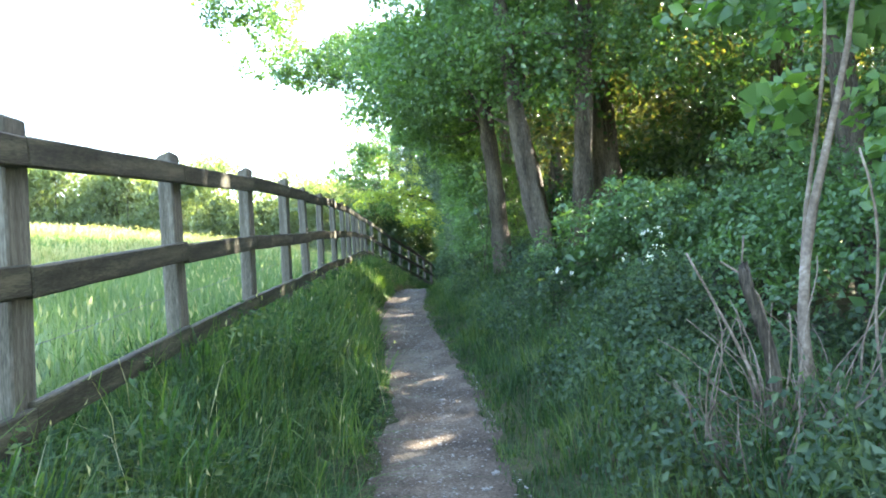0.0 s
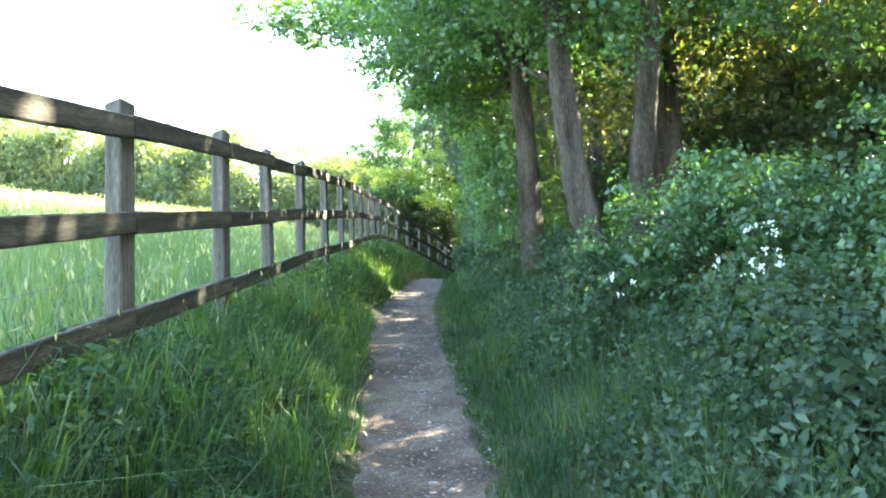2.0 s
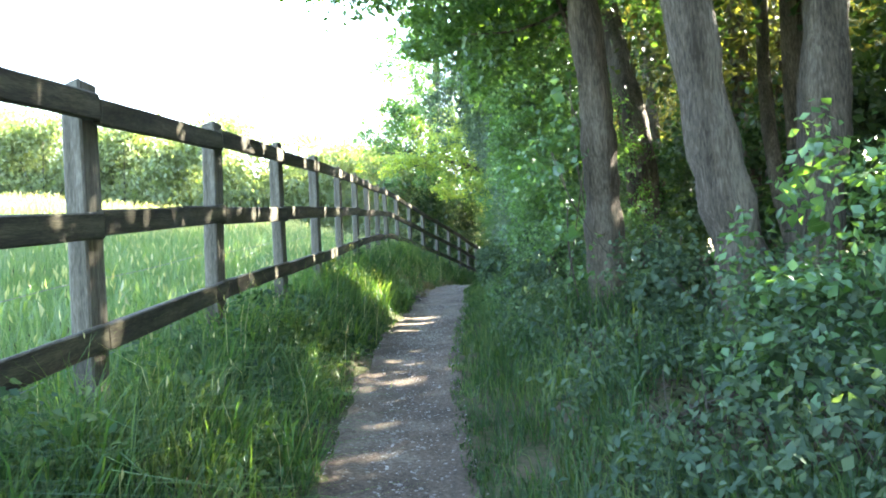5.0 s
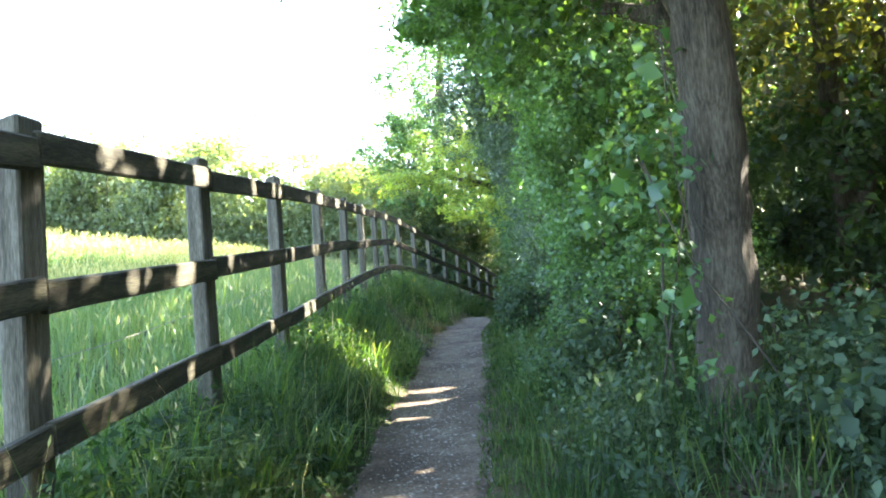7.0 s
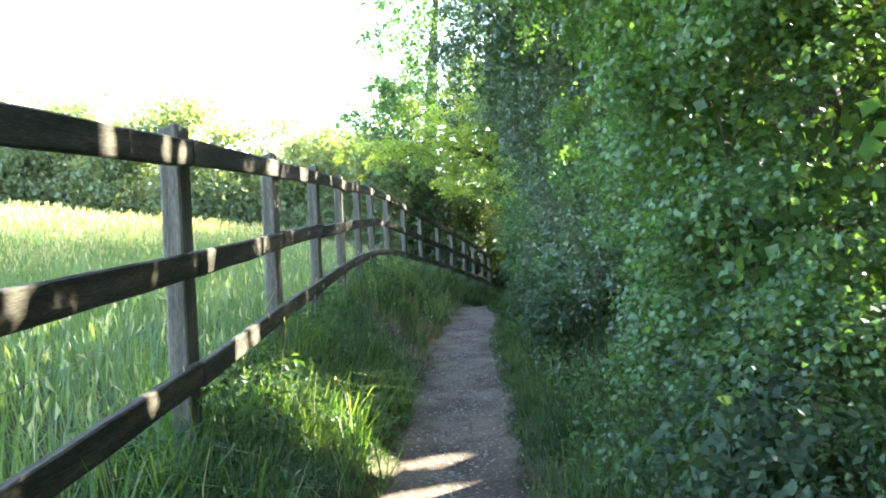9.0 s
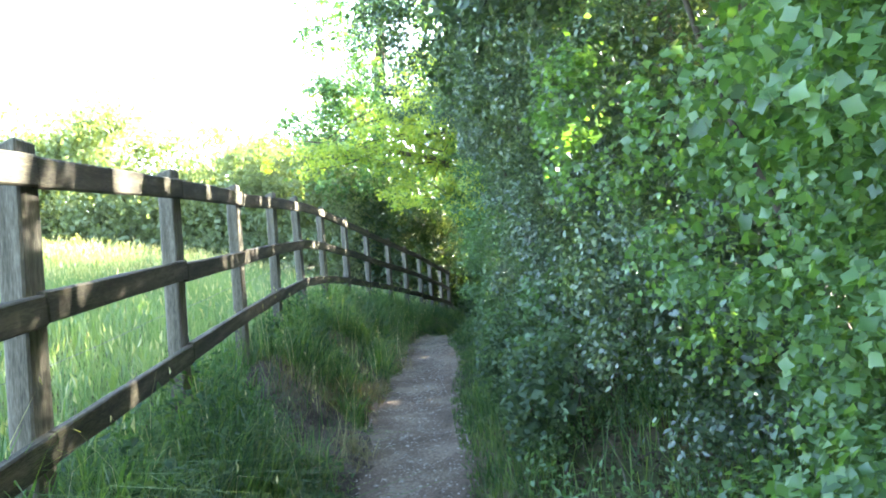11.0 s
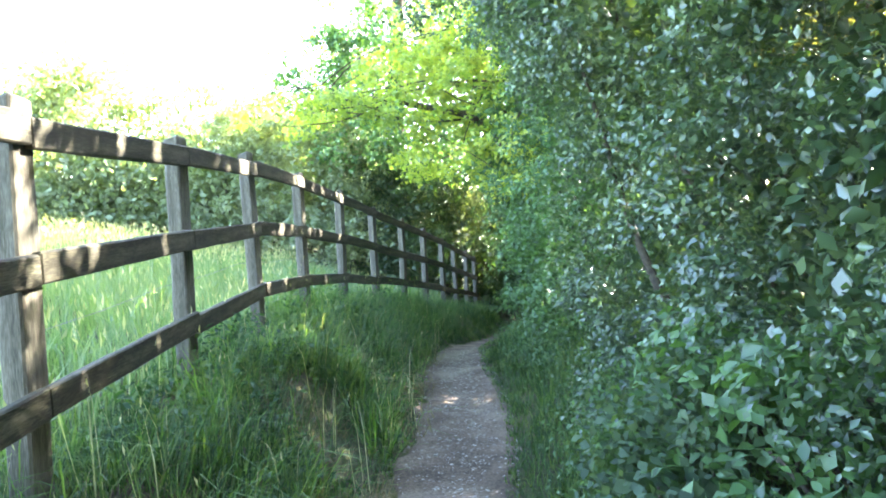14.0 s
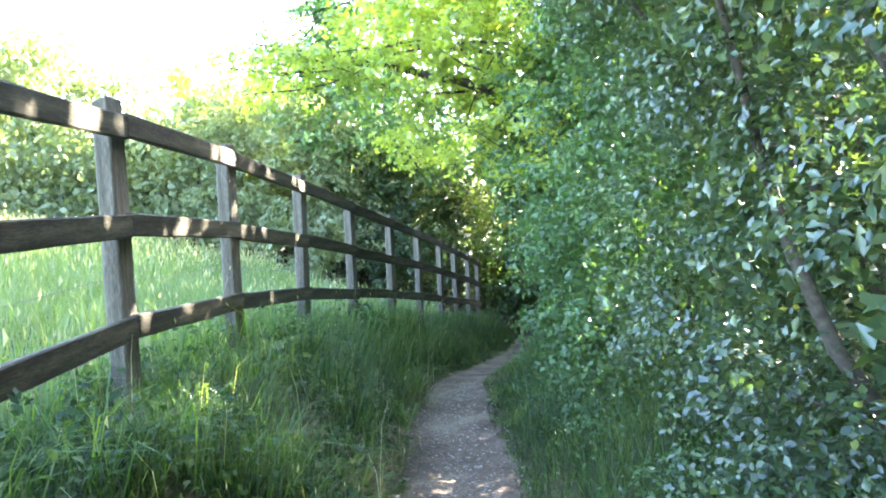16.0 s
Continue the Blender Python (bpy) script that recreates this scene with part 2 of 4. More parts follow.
# ---- mesh helpers ----
def mesh_from(name, verts, faces, mat, smooth_shade=False):
    """verts (N,3) and faces (M,3 or 4) as arrays."""
    me = bpy.data.meshes.new(name)
    verts, faces = np.asarray(verts, np.float32), np.asarray(faces, np.int32)
    k = faces.shape[1]
    me.vertices.add(len(verts))
    me.vertices.foreach_set("co", verts.ravel())
    me.loops.add(faces.size)
    me.loops.foreach_set("vertex_index", faces.ravel())
    me.polygons.add(len(faces))
    me.polygons.foreach_set("loop_start", np.arange(0, faces.size, k, dtype=np.int32))
    me.polygons.foreach_set("loop_total", np.full(len(faces), k, dtype=np.int32))
    if smooth_shade:
        me.polygons.foreach_set("use_smooth", np.ones(len(faces), dtype=bool))
    me.update()
    me.validate()
    me.materials.append(mat)
    return me


def part_mesh(name, me, parent, label=""):
    ob = new(name, me)
    ob.parent = parent
    return tagged(ob, label) if label else ob


def part(name, bm, mat, parent, label=""):
    me = bpy.data.meshes.new(name)
    bm.to_mesh(me)
    bm.free()
    me.materials.append(mat)
    return part_mesh(name, me, parent, label)


def thing(name, x, y, z, label, category, group="", kind=""):
    ob = new(name)
    ob.empty_display_size = 0.2
    ob.location = (x, y, z)
    return tagged(ob, label, category, group, kind)


def tube(points, radii, sides=8, wob=0.0, seed=0):
    """Tapered limb along points, closed at both ends; returns verts and quads."""
    r2 = np.random.default_rng(seed)
    P, R = np.asarray(points, float), np.asarray(radii, float)
    T = np.gradient(P, axis=0)
    T /= np.linalg.norm(T, axis=1)[:, None] + 1e-9
    ref = np.where(np.abs(T[:, 2:3]) > 0.9, np.array([[1.0, 0, 0]]), np.array([[0, 0, 1.0]]))
    A = np.cross(T, ref)
    A /= np.linalg.norm(A, axis=1)[:, None] + 1e-9
    for i in range(1, len(A)):
        A[i] = A[i - 1] - T[i] * np.dot(A[i - 1], T[i])
        A[i] /= np.linalg.norm(A[i]) + 1e-9
    B = np.cross(T, A)
    ang = np.linspace(0, 2 * np.pi, sides, endpoint=False)
    lobes = 1 + wob * (np.sin(ang * 3 + seed) * 0.6 + np.sin(ang * 5 + seed * 2) * 0.4)
    V = []
    for i in range(len(P)):
        rr = R[i] * lobes * (1 + wob * 0.5 * r2.standard_normal(sides) * 0.5)
        V.append(P[i] + (np.cos(ang) * rr)[:, None] * A[i] + (np.sin(ang) * rr)[:, None] * B[i])
    V = np.concatenate(V)
    Q = []
    for i in range(len(P) - 1):
        for j in range(sides):
            k = (j + 1) % sides
            Q.append((i * sides + j, i * sides + k, (i + 1) * sides + k, (i + 1) * sides + j))
    n = len(V)
    V = np.concatenate([V, P[:1], P[-1:]])
    last = (len(P) - 1) * sides
    for j in range(0, sides, 2):
        Q.append((n, (j + 2) % sides, (j + 1) % sides, j))
        Q.append((n + 1, last + j, last + (j + 1) % sides, last + (j + 2) % sides))
    return V, np.array(Q)


def join(pieces):
    V, Q, n = [], [], 0
    for v, q in pieces:
        V.append(v), Q.append(q + n)
        n += len(v)
    return np.concatenate(V), np.concatenate(Q)


def bent(a, b, n=6, sag=0.1, seed=0):
    """A crooked line from a to b."""
    r2 = np.random.default_rng(seed)
    a, b = np.array(a, float), np.array(b, float)
    t = np.linspace(0, 1, n)[:, None]
    off = np.cumsum(r2.standard_normal((n, 3)), axis=0)
    off -= off[0] + (off[-1] - off[0]) * t
    for _ in range(2):
        off[1:-1] = (off[:-2] + off[1:-1] + off[2:]) / 3
    return a + (b - a) * t + off * sag * np.linalg.norm(b - a) * 0.25


def unit(v):
    return v / (np.linalg.norm(v, axis=1)[:, None] + 1e-9)


def leaf_faces(c, nrm, size, ratio=0.62, seed=0, droop=0.35, lobed=False):
    """One folded leaf (two triangles) at every centre."""
    r2 = np.random.default_rng(seed)
    N = len(c)
    t = r2.standard_normal((N, 3))
    t[:, 2] -= droop
    t = unit(t - nrm * np.sum(t * nrm, axis=1)[:, None])
    b = np.cross(nrm, t)
    L = size * r2.uniform(0.65, 1.35, N)
    W = L * ratio * r2.uniform(0.8, 1.2, N)
    f = r2.uniform(0.02, 0.22, N) * L
    L, W, f = L[:, None], W[:, None], f[:, None]
    if lobed:
        v = np.stack([c - t * L * 0.45, c + b * W * 0.62 + nrm * f + t * L * 0.06, c + b * W * 0.33 + nrm * f * 0.5 + t * L * 0.2, c + t * L * 0.55 - nrm * f * 0.4,
                      c - b * W * 0.33 + nrm * f * 0.5 + t * L * 0.2, c - b * W * 0.62 + nrm * f + t * L * 0.06], axis=1).reshape(-1, 3)
        i = np.arange(N)[:, None] * 6
        return v, np.concatenate([i + [0, 1, 2], i + [0, 2, 3], i + [0, 3, 4], i + [0, 4, 5]], axis=1).reshape(-1, 3)
    v = np.stack([c - t * L * 0.5, c + b * W * 0.5 + nrm * f + t * L * 0.04, c + t * L * 0.5 - nrm * f * 0.4, c - b * W * 0.5 + nrm * f + t * L * 0.04], axis=1).reshape(-1, 3)
    i = np.arange(N)[:, None] * 4
    return v, np.concatenate([i + [0, 1, 2], i + [0, 2, 3]], axis=1).reshape(-1, 3)


SUNWARD = np.array(sd)
# wanted sun flecks; leaves are cut away from each one towards the sun
SUN_TUNNELS = [(1.7, 14.4, 1.18, 0.17), (1.85, 14.75, 1.2, 0.14), (2.0, 15.35, 1.22, 0.1), (1.05, 14.9, 1.75, 0.32), (1.5, 15.2, 1.42, 0.22), (1.51, 12.45, 1.1, 0.03), (1.76, 12.9, 1.12, 0.035), (0.75, 13.3, 2.9, 0.09), (1.0, 15.8, 3.05, 0.117), (1.12, 16.9, 3.12, 0.162), (0.6, 12.4, 2.85, 0.09), (0.5, 12.1, 2.3, 0.09),
        (0.36, 11.4, 2.72, 0.099), (0.33, 11.1, 2.3, 0.072), (0.34, 11.1, 1.85, 0.072), (0.9, 14.9, 2.6, 0.099), (1.9, 22.5, 3.4, 0.113), (2.3, 24.3, 3.4, 0.099), (2.7, 26.0, 3.3, 0.113), (-0.5, 5.4, 2.2, 0.09), (0.8, 5.3, 0.4, 0.07), (0.1, 6.2, 0.8, 0.09), (1.3, 19.0, 2.85, 0.09), (1.2, 18.3, 3.2, 0.099), (3.22, 16.65, 3.13, 0.063)]
# more fleck spots, placed at random along the rails
gap_r = np.random.default_rng(17)
for fi in range(4, 17):
    for _ in range(8):
        k, dz = gap_r.random(), (0.475, 0.475, 0.0, 0.0, -0.475)[int(gap_r.integers(5))]
        a, b = FA[fi], FA[fi + 1]
        SUN_TUNNELS.append((*(a + (b - a) * k + np.array([0.06, 0, dz + gap_r.uniform(-0.03, 0.04)])), gap_r.uniform(0.012, 0.042)))
SUN_TUNNELS += [(2.15, 22.9, 2.05, 0.07), (2.45, 24.2, 2.0, 0.06)]
HOLLOWS = [(3.65, 16.8, 0.5, 0.7, 0.65), (4.2, 18.3, 0.5, 0.5, 0.5), (3.45, 15.3, 0.35, 0.5, 0.4), (4.35, 19.9, 0.35, 0.5, 0.45), (3.2, 6.6, 0.45, 0.45, 0.6), (2.9, 8.9, 0.35, 0.5, 0.55), (3.4, 5.2, 0.5, 0.4, 0.6), (2.75, 7.7, 0.3, 0.35, 0.45), (3.75, 7.1, 0.65, 0.8, 0.55), (4.3, 6.2, 0.7, 0.6, 0.6), (3.5, 4.2, 0.45, 0.5, 0.55), (2.75, 9.4, 0.3, 0.4, 0.5), (2.85, 11.0, 0.3, 0.5, 0.5)]


def in_gap(p):
    """Tunnels cut through the leaves towards the sun, to drop flecks on chosen spots."""
    gap = np.zeros(len(p), bool)
    for gx_, gy_, gz_, gr in SUN_TUNNELS:
        w = p - np.array([gx_, gy_, gz_])
        along = w @ SUNWARD
        across = (w - along[:, None] * SUNWARD) * np.array([1.0, 1.0, 0.55])
        gap |= (along > 0.4) & (np.linalg.norm(across, axis=1) < gr + 0.012)
    return gap


def in_hollow(x, y):
    """Bare shaded ground under the bushes."""
    inside = np.zeros(len(x), bool)
    for hx, hy, rx_, ry_, _ in HOLLOWS:
        inside |= ((x - hx) / rx_) ** 2 + ((y - hy) / ry_) ** 2 < 1
    return inside


def keep_clear(p):
    """Leaves that stay out of the walker's way and above the soil."""
    x, y, z = p[:, 0], p[:, 1], p[:, 2]
    g = ground_z(x, y)
    lane = (np.abs(x - path_x(y)) < 0.40) & (z - g < 2.25) & (y < 27)
    gap = in_gap(p)
    hollow = np.zeros(len(p), bool)
    for hx, hy, rx_, ry_, hz in HOLLOWS:
        hollow |= ((x - hx) / rx_) ** 2 + ((y - hy) / ry_) ** 2 + ((z - g) / hz) ** 2 < 1
    over = (np.abs(x - path_x(y)) < 0.55) & (z - g < 3.0) & (y < 25) & (y > 11)
    side = (np.abs(x - path_x(y)) < 0.84 + 0.16 * lumps(y, z, 1.5, 0.3)) & (z - g > 0.75) & (z - g < 2.5) & (y < 25)
    return (z > g + 0.02) & ~lane & ~side & ~over & ~gap & ~hollow


def clumps_in(vols, n, seed, shell=0.55):
    r2 = np.random.default_rng(seed)
    V = np.array(vols, float)
    w = V[:, 3] * V[:, 4] + V[:, 4] * V[:, 5] + V[:, 3] * V[:, 5]
    k = r2.choice(len(V), n, p=w / w.sum())
    u = unit(r2.standard_normal((n, 3)))
    r = (shell + (1 - shell) * np.sqrt(r2.random(n)))[:, None]
    return V[k, :3] + u * V[k, 3:] * r, u


def foliage(name, vols, clumps, per, size, spread, mat, seed, ratio=0.62, shell=0.55, up=0.5, origin=(0, 0, 0), world_space=True, flat=0.75, lobed=False, back=0.5, core=9.0, soft=False):
    """A crown of many small leaves gathered in clumps through a set of rounded volumes."""
    r2 = np.random.default_rng(seed)
    c, u = clumps_in(vols, clumps, seed, shell)
    if world_space and mat in (M_FRESH, M_HOLLY, M_HAW):
        # hollows between the sprays
        deep = np.sin(2.9 * c[:, 1] + 1.3 * c[:, 2] + seed) + np.sin(3.7 * c[:, 2] - 1.9 * c[:, 1] + 1.7 * c[:, 0])
        some = (deep < 0.85) | (r2.random(clumps) < 0.2)
        c, u = c[some], u[some]
        clumps = len(c)
    # each spray is a rounded lump, leafy on its outer side
    sz = spread * r2.uniform(0.7, 1.75, clumps)
    o = unit((r2.standard_normal((clumps, per, 3)) + (0.75 * u + np.array([0, 0, 0.35]))[:, None, :]).reshape(-1, 3))
    reach = np.repeat(sz, per) * (0.45 + 0.65 * r2.random(clumps * per)) * (1 + 0.25 * r2.standard_normal(clumps * per))
    p = np.repeat(c, per, axis=0) + o * reach[:, None] * np.array([1, 1, flat])
    out = unit(0.85 * o + np.array([0, 0, up]) + 0.6 * r2.standard_normal((len(p), 3)))
    if soft:
        p = np.repeat(c, per, axis=0) + r2.standard_normal((len(p), 3)) * (1.5 * spread)
        out = unit(np.array([0, 0, up]) + r2.standard_normal((len(p), 3)))
    big = np.ones(len(p))
    # larger leaves added inside, to stop light leaks and darken the recesses
    inner = max(int(core * clumps * (1.7 if mat is M_HOLLY else 1.0)), 4)
    V = np.array(vols, float)
    k = r2.choice(len(V), inner, p=V[:, 3:].prod(axis=1) / V[:, 3:].prod(axis=1).sum())
    pi = V[k, :3] + unit(r2.standard_normal((inner, 3))) * V[k, 3:] * (0.56 * r2.random(inner) ** 0.4)[:, None]
    if world_space:
        ok = keep_clear(p) & ~((np.repeat(u[:, 0], per) > 0.35) & (np.repeat(r2.random(clumps), per) < back))
        p, out, big = p[ok], out[ok], big[ok]
        pi = pi[keep_clear(pi)]
    p, out = np.concatenate([p, pi]), np.concatenate([out, unit(r2.standard_normal((len(pi), 3)))])
    big = np.concatenate([big, np.full(len(pi), min(2.4, max(0.105 / size, 1.0)))])
    size = size * big
    v, f = leaf_faces(p - np.array(origin), out, size, ratio, seed + 1, lobed=lobed)
    return mesh_from(name, v, f, mat)


def blades(x, y, z, h, w, lean, seed):
    """Grass blades: two segments each, bent over."""
    r2 = np.random.default_rng(seed)
    N = len(x)
    a = r2.uniform(0, 2 * np.pi, N)
    dx, dy = np.cos(a), np.sin(a)
    b = a + r2.uniform(0.6, 2.4, N)
    sx, sy = np.cos(b), np.sin(b)
    base = np.stack([x, y, z], 1)
    side = np.stack([sx, sy, np.zeros(N)], 1) * (w * 0.5)[:, None]
    l = lean * r2.uniform(0.2, 1.5, N)
    mid = base + np.stack([dx * h * l * 0.3, dy * h * l * 0.3, h * 0.58], 1)
    tip = base + np.stack([dx * h * l, dy * h * l, h * (1 - 0.35 * np.minimum(l, 1.2))], 1)
    v = np.stack([base - side, base + side, mid - side * 0.8, mid + side * 0.8, tip], 1).reshape(-1, 3)
    i = np.arange(N)[:, None] * 5
    f = np.concatenate([i + [0, 1, 3], i + [0, 3, 2], i + [2, 3, 4]], axis=1).reshape(-1, 3)
    return v, f, tip


# ---- ground: one sheet to the horizon ----
def steps(lo, hi, fine, far):
    a = np.arange(lo, hi, fine)
    g = far * (np.linspace(0, 1, 26)[1:] ** 2.6)
    return np.concatenate([(lo - g)[::-1], a, a[-1] + g])


gx, gy = steps(-5.0, 8.0, 0.14, 900.0), steps(-4.0, 38.0, 0.16, 900.0)
GXX, GYY = np.meshgrid(gx, gy)
vz = ground_z(GXX, GYY) - np.where((np.abs(GXX - path_x(GYY)) < path_half(GYY) + 0.05) & (GYY > -8) & (GYY < 40), 0.03, 0)
nx, ny = len(gx), len(gy)
idx = np.arange(nx * ny).reshape(ny, nx)
quads = np.stack([idx[:-1, :-1], idx[:-1, 1:], idx[1:, 1:], idx[1:, :-1]], -1).reshape(-1, 4)
ground = new("ground", mesh_from("ground", np.stack([GXX, GYY, vz], -1).reshape(-1, 3), quads, M_EARTH, True))
tagged(ground, "brown earth bank and field rising beside a sunken footpath", "ground", kind="structure")

# trodden path with ragged edges
ys = np.arange(-8, 39, 0.11)
us = np.linspace(-1, 1, 15)
YY = np.repeat(ys[:, None], len(us), 1)
edge = 1 + 0.16 * lumps(ys, ys * 0.3, 2.9, 0.2)[:, None] + np.where(us[None, :] < 0, 0.10 * lumps(ys, ys, 5.3, 1.2)[:, None], 0.10 * lumps(ys, ys, 6.1, 2.6)[:, None])
XX = path_x(YY) + us[None, :] * path_half(YY) * edge
ZZ = ground_z(XX, YY) + 0.012 - 0.035 * (np.abs(us[None, :]) > 0.99) + 0.006 * lumps(XX, YY, 14, 0.4) - 0.03 * (1 - us[None, :] ** 2)
pid = np.arange(XX.size).reshape(XX.shape)
pq = np.stack([pid[:-1, :-1], pid[:-1, 1:], pid[1:, 1:], pid[1:, :-1]], -1).reshape(-1, 4)
path = new("path", mesh_from("path", np.stack([XX, YY, ZZ], -1).reshape(-1, 3), pq, M_PATH, True))
tagged(path, "narrow trodden dirt footpath strewn with pale gravel", "path", kind="structure")


def path_top(x, y):
    u = (x - path_x(y)) / path_half(y)
    return ground_z(x, y) + 0.012 + 0.006 * lumps(x, y, 14, 0.4) - 0.03 * np.clip(1 - u * u, 0, 1)


# worn soil where the bank has slipped
su = np.linspace(-1, 1, 40)
SU, SV = np.meshgrid(su, su)
SX, SY = 1.88 + 0.5 * SU, 18.95 + 1.25 * SV
rim = np.clip(1.0 - (SU ** 2 + SV ** 2) + 0.35 * lumps(SX, SY, 4.0, 0.9), -1, 1)
SZ = ground_z(SX, SY) + 0.03 * np.clip(rim * 3, -2, 1) + 0.014 * lumps(SX, SY, 11, 0.4) + 0.008 * lumps(SX, SY, 27, 1.4)
sid = np.arange(SX.size).reshape(SX.shape)
sq = np.stack([sid[:-1, :-1], sid[:-1, 1:], sid[1:, 1:], sid[1:, :-1]], -1).reshape(-1, 4)
slip = new("bare_soil", mesh_from("bare_soil", np.stack([SX, SY, SZ], -1).reshape(-1, 3), sq, M_SOIL, True))
tagged(slip, "bare crumbling brown soil on the slipped bank", "soil", kind="structure")

# ---- fence ----
fence = thing("fence", FENCE[4][0], FENCE[4][1], gz1(FENCE[4][0], FENCE[4][1]), "weathered grey timber post and three rail fence on the grass bank", "fence")
F0 = Vector(fence.location)


def box_bm(sx, sy, sz, bevel, seed, cut=None):
    """A sawn timber with chamfered and slightly uneven edges; local x is its length."""
    bm = bmesh.new()
    bmesh.ops.create_cube(bm, size=1.0)
    bmesh.ops.scale(bm, vec=(sx, sy, sz), verts=bm.verts)
    long_edges = [e for e in bm.edges if abs((e.verts[0].co - e.verts[1].co)[0 if sx >= sz else 2]) > 0.5 * max(sx, sz)]
    bmesh.ops.subdivide_edges(bm, edges=long_edges, cuts=6)
    r2 = random.Random(seed)
    for v in bm.verts:
        v.co += Vector((r2.uniform(-1, 1), r2.uniform(-1, 1), r2.uniform(-1, 1))) * 0.0025
    sharp = [e for e in bm.edges if len(e.link_faces) == 2 and e.calc_face_angle(0) > 0.8]
    bmesh.ops.bevel(bm, geom=sharp, offset=bevel, segments=1, affect="EDGES")
    return bm


RAILS = (0.475, 0.0, -0.475)
for i, (x, y, zm) in enumerate(FENCE):
    a, b = FENCE[max(i - 1, 0)], FENCE[min(i + 1, len(FENCE) - 1)]
    yaw = math.degrees(math.atan2(b[1] - a[1], b[0] - a[0]))
    rr = random.Random(i)
    top, foot = zm + 0.585 + rr.uniform(-0.015, 0.02), gz1(x, y) - 0.25
    h = top - foot
    bm = box_bm(0.155, 0.085, h, 0.009, i)
    for v in bm.verts:
        if v.co.z > h * 0.49:
            v.co.z += 0.012 * (1 if v.co.y < 0 else -1)
    po = part("post", bm, M_WOOD, fence)
    po.matrix_basis = Matrix.Translation(Vector((x, y, foot + h / 2)) - F0) @ pose(0, 0, 0, rr.uniform(-1, 1), rr.uniform(-0.8, 0.8), yaw)
for i in range(len(FENCE) - 1):
    a, b = Vector(FENCE[i]), Vector(FENCE[i + 1])
    d = b - a
    yaw, pitch = math.degrees(math.atan2(d.y, d.x)), math.degrees(math.atan2(d.z, Vector((d.x, d.y)).length))
    for j, dz in enumerate(RAILS):
        rr = random.Random(i * 7 + j)
        bm = box_bm(d.length - 0.004, 0.04, 0.112, 0.007, i * 5 + j)
        ra = part("rail", bm, M_RAIL, fence)
        z = dz + rr.uniform(-0.012, 0.012)
        side = Vector((math.sin(radians(yaw)), -math.cos(radians(yaw)), 0)) * 0.064
        ra.matrix_basis = Matrix.Translation((a + b) / 2 + side + Vector((0, 0, z)) - F0) @ pose(0, 0, 0, 0, -pitch + rr.uniform(-0.3, 0.3), yaw)

# stock wire strung along the field side of the posts
for dz in (-0.26, -0.62):
    pts = []
    for i in range(len(FENCE) - 1):
        a, b = np.array(FENCE[i]), np.array(FENCE[i + 1])
        for k in np.linspace(0, 1, 5)[:-1]:
            p = a + (b - a) * k
            pts.append(p + np.array([-0.12, 0.02, dz - 0.012 * math.sin(math.pi * k)]) - np.array(F0))
    v, q = tube(pts, [0.0016] * len(pts), 4)
    part_mesh("wire", mesh_from("wire", v, q, M_WIRE), fence, "thin grey stock wire")


# ---- grass ----
def scatter(n, x0, x1, y0, y1, seed):
    r2 = np.random.default_rng(seed)
    return r2.uniform(x0, x1, n), r2.uniform(y0, y1, n), r2


def tufts(x, y, r2, per, spread):
    """Gather points into tufts."""
    return np.repeat(x, per) + r2.normal(0, spread, len(x) * per), np.repeat(y, per) + r2.normal(0, spread, len(y) * per)


def bare(x, y):
    """Worn earth on the bank."""
    return ((((x - 1.86) / 0.42) ** 2 + ((y - 18.9) / 1.15) ** 2 + 0.5 * lumps(x, y, 2.2, 0.6)) < 0.9) | ((((x - 2.45) / 0.3) ** 2 + ((y - 21.6) / 0.8) ** 2 + 0.4 * lumps(x, y, 2.6, 1.6)) < 0.7)


def grass_object(name, x, y, h, w, lean, mat, seed, label):
    v, f, tip = blades(x, y, ground_z(x, y) - 0.01, h, w, lean, seed)
    ob = new(name, mesh_from(name, v, f, mat))
    tagged(ob, label, "grass", kind="stuff")
    return tip


# bank between the path and the fence
x, y, r2 = scatter(9800, 0, 1, -1.5, 37, 21)
lo, hi = fence_x(y) - 0.25, path_x(y) - path_half(y) + 0.10
x = lo + x * (hi - lo)
near = r2.random(len(x)) < np.interp(y, [-1, 10, 20, 31, 37], [1, 1, 0.9, 0.6, 0.5])
x, y = x[near], y[near]
th = np.repeat(r2.uniform(0.55, 1.5, len(x)) * (1 + 0.35 * lumps(x, y, 1.6, 0.4)), 14)
x, y = tufts(x, y, r2, 14, 0.055)
ok = (x < path_x(y) - path_half(y) - 0.01 + 0.06 * lumps(y, x, 3.1, 0.8)) & ~(bare(x, y) & (r2.random(len(x)) < 0.9))
x, y, th = x[ok], y[ok], th[ok]
edge_k = np.clip((path_x(y) - path_half(y) - x) / 0.42, 0.10, 1) * (1 - 0.45 * smooth(7, 10, y) * (1 - smooth(0.10, 0.35, x - fence_x(y))))
h = r2.uniform(0.14, 0.38, len(x)) * edge_k * th
grass_object("bank_grass", x, y, h, r2.uniform(0.004, 0.009, len(x)), 0.95, M_GRASS, 31, "long lush green verge grass on the bank")

x, y, r2 = scatter(520, 0, 1, 0.5, 29, 23)
lo, hi = fence_x(y) - 0.3, path_x(y) - path_half(y) - 0.1
x = lo + x * (hi - lo)
ok = ~bare(x, y)
x, y = x[ok], y[ok]
th = np.repeat(r2.uniform(0.26, 0.62, len(x)), 30)
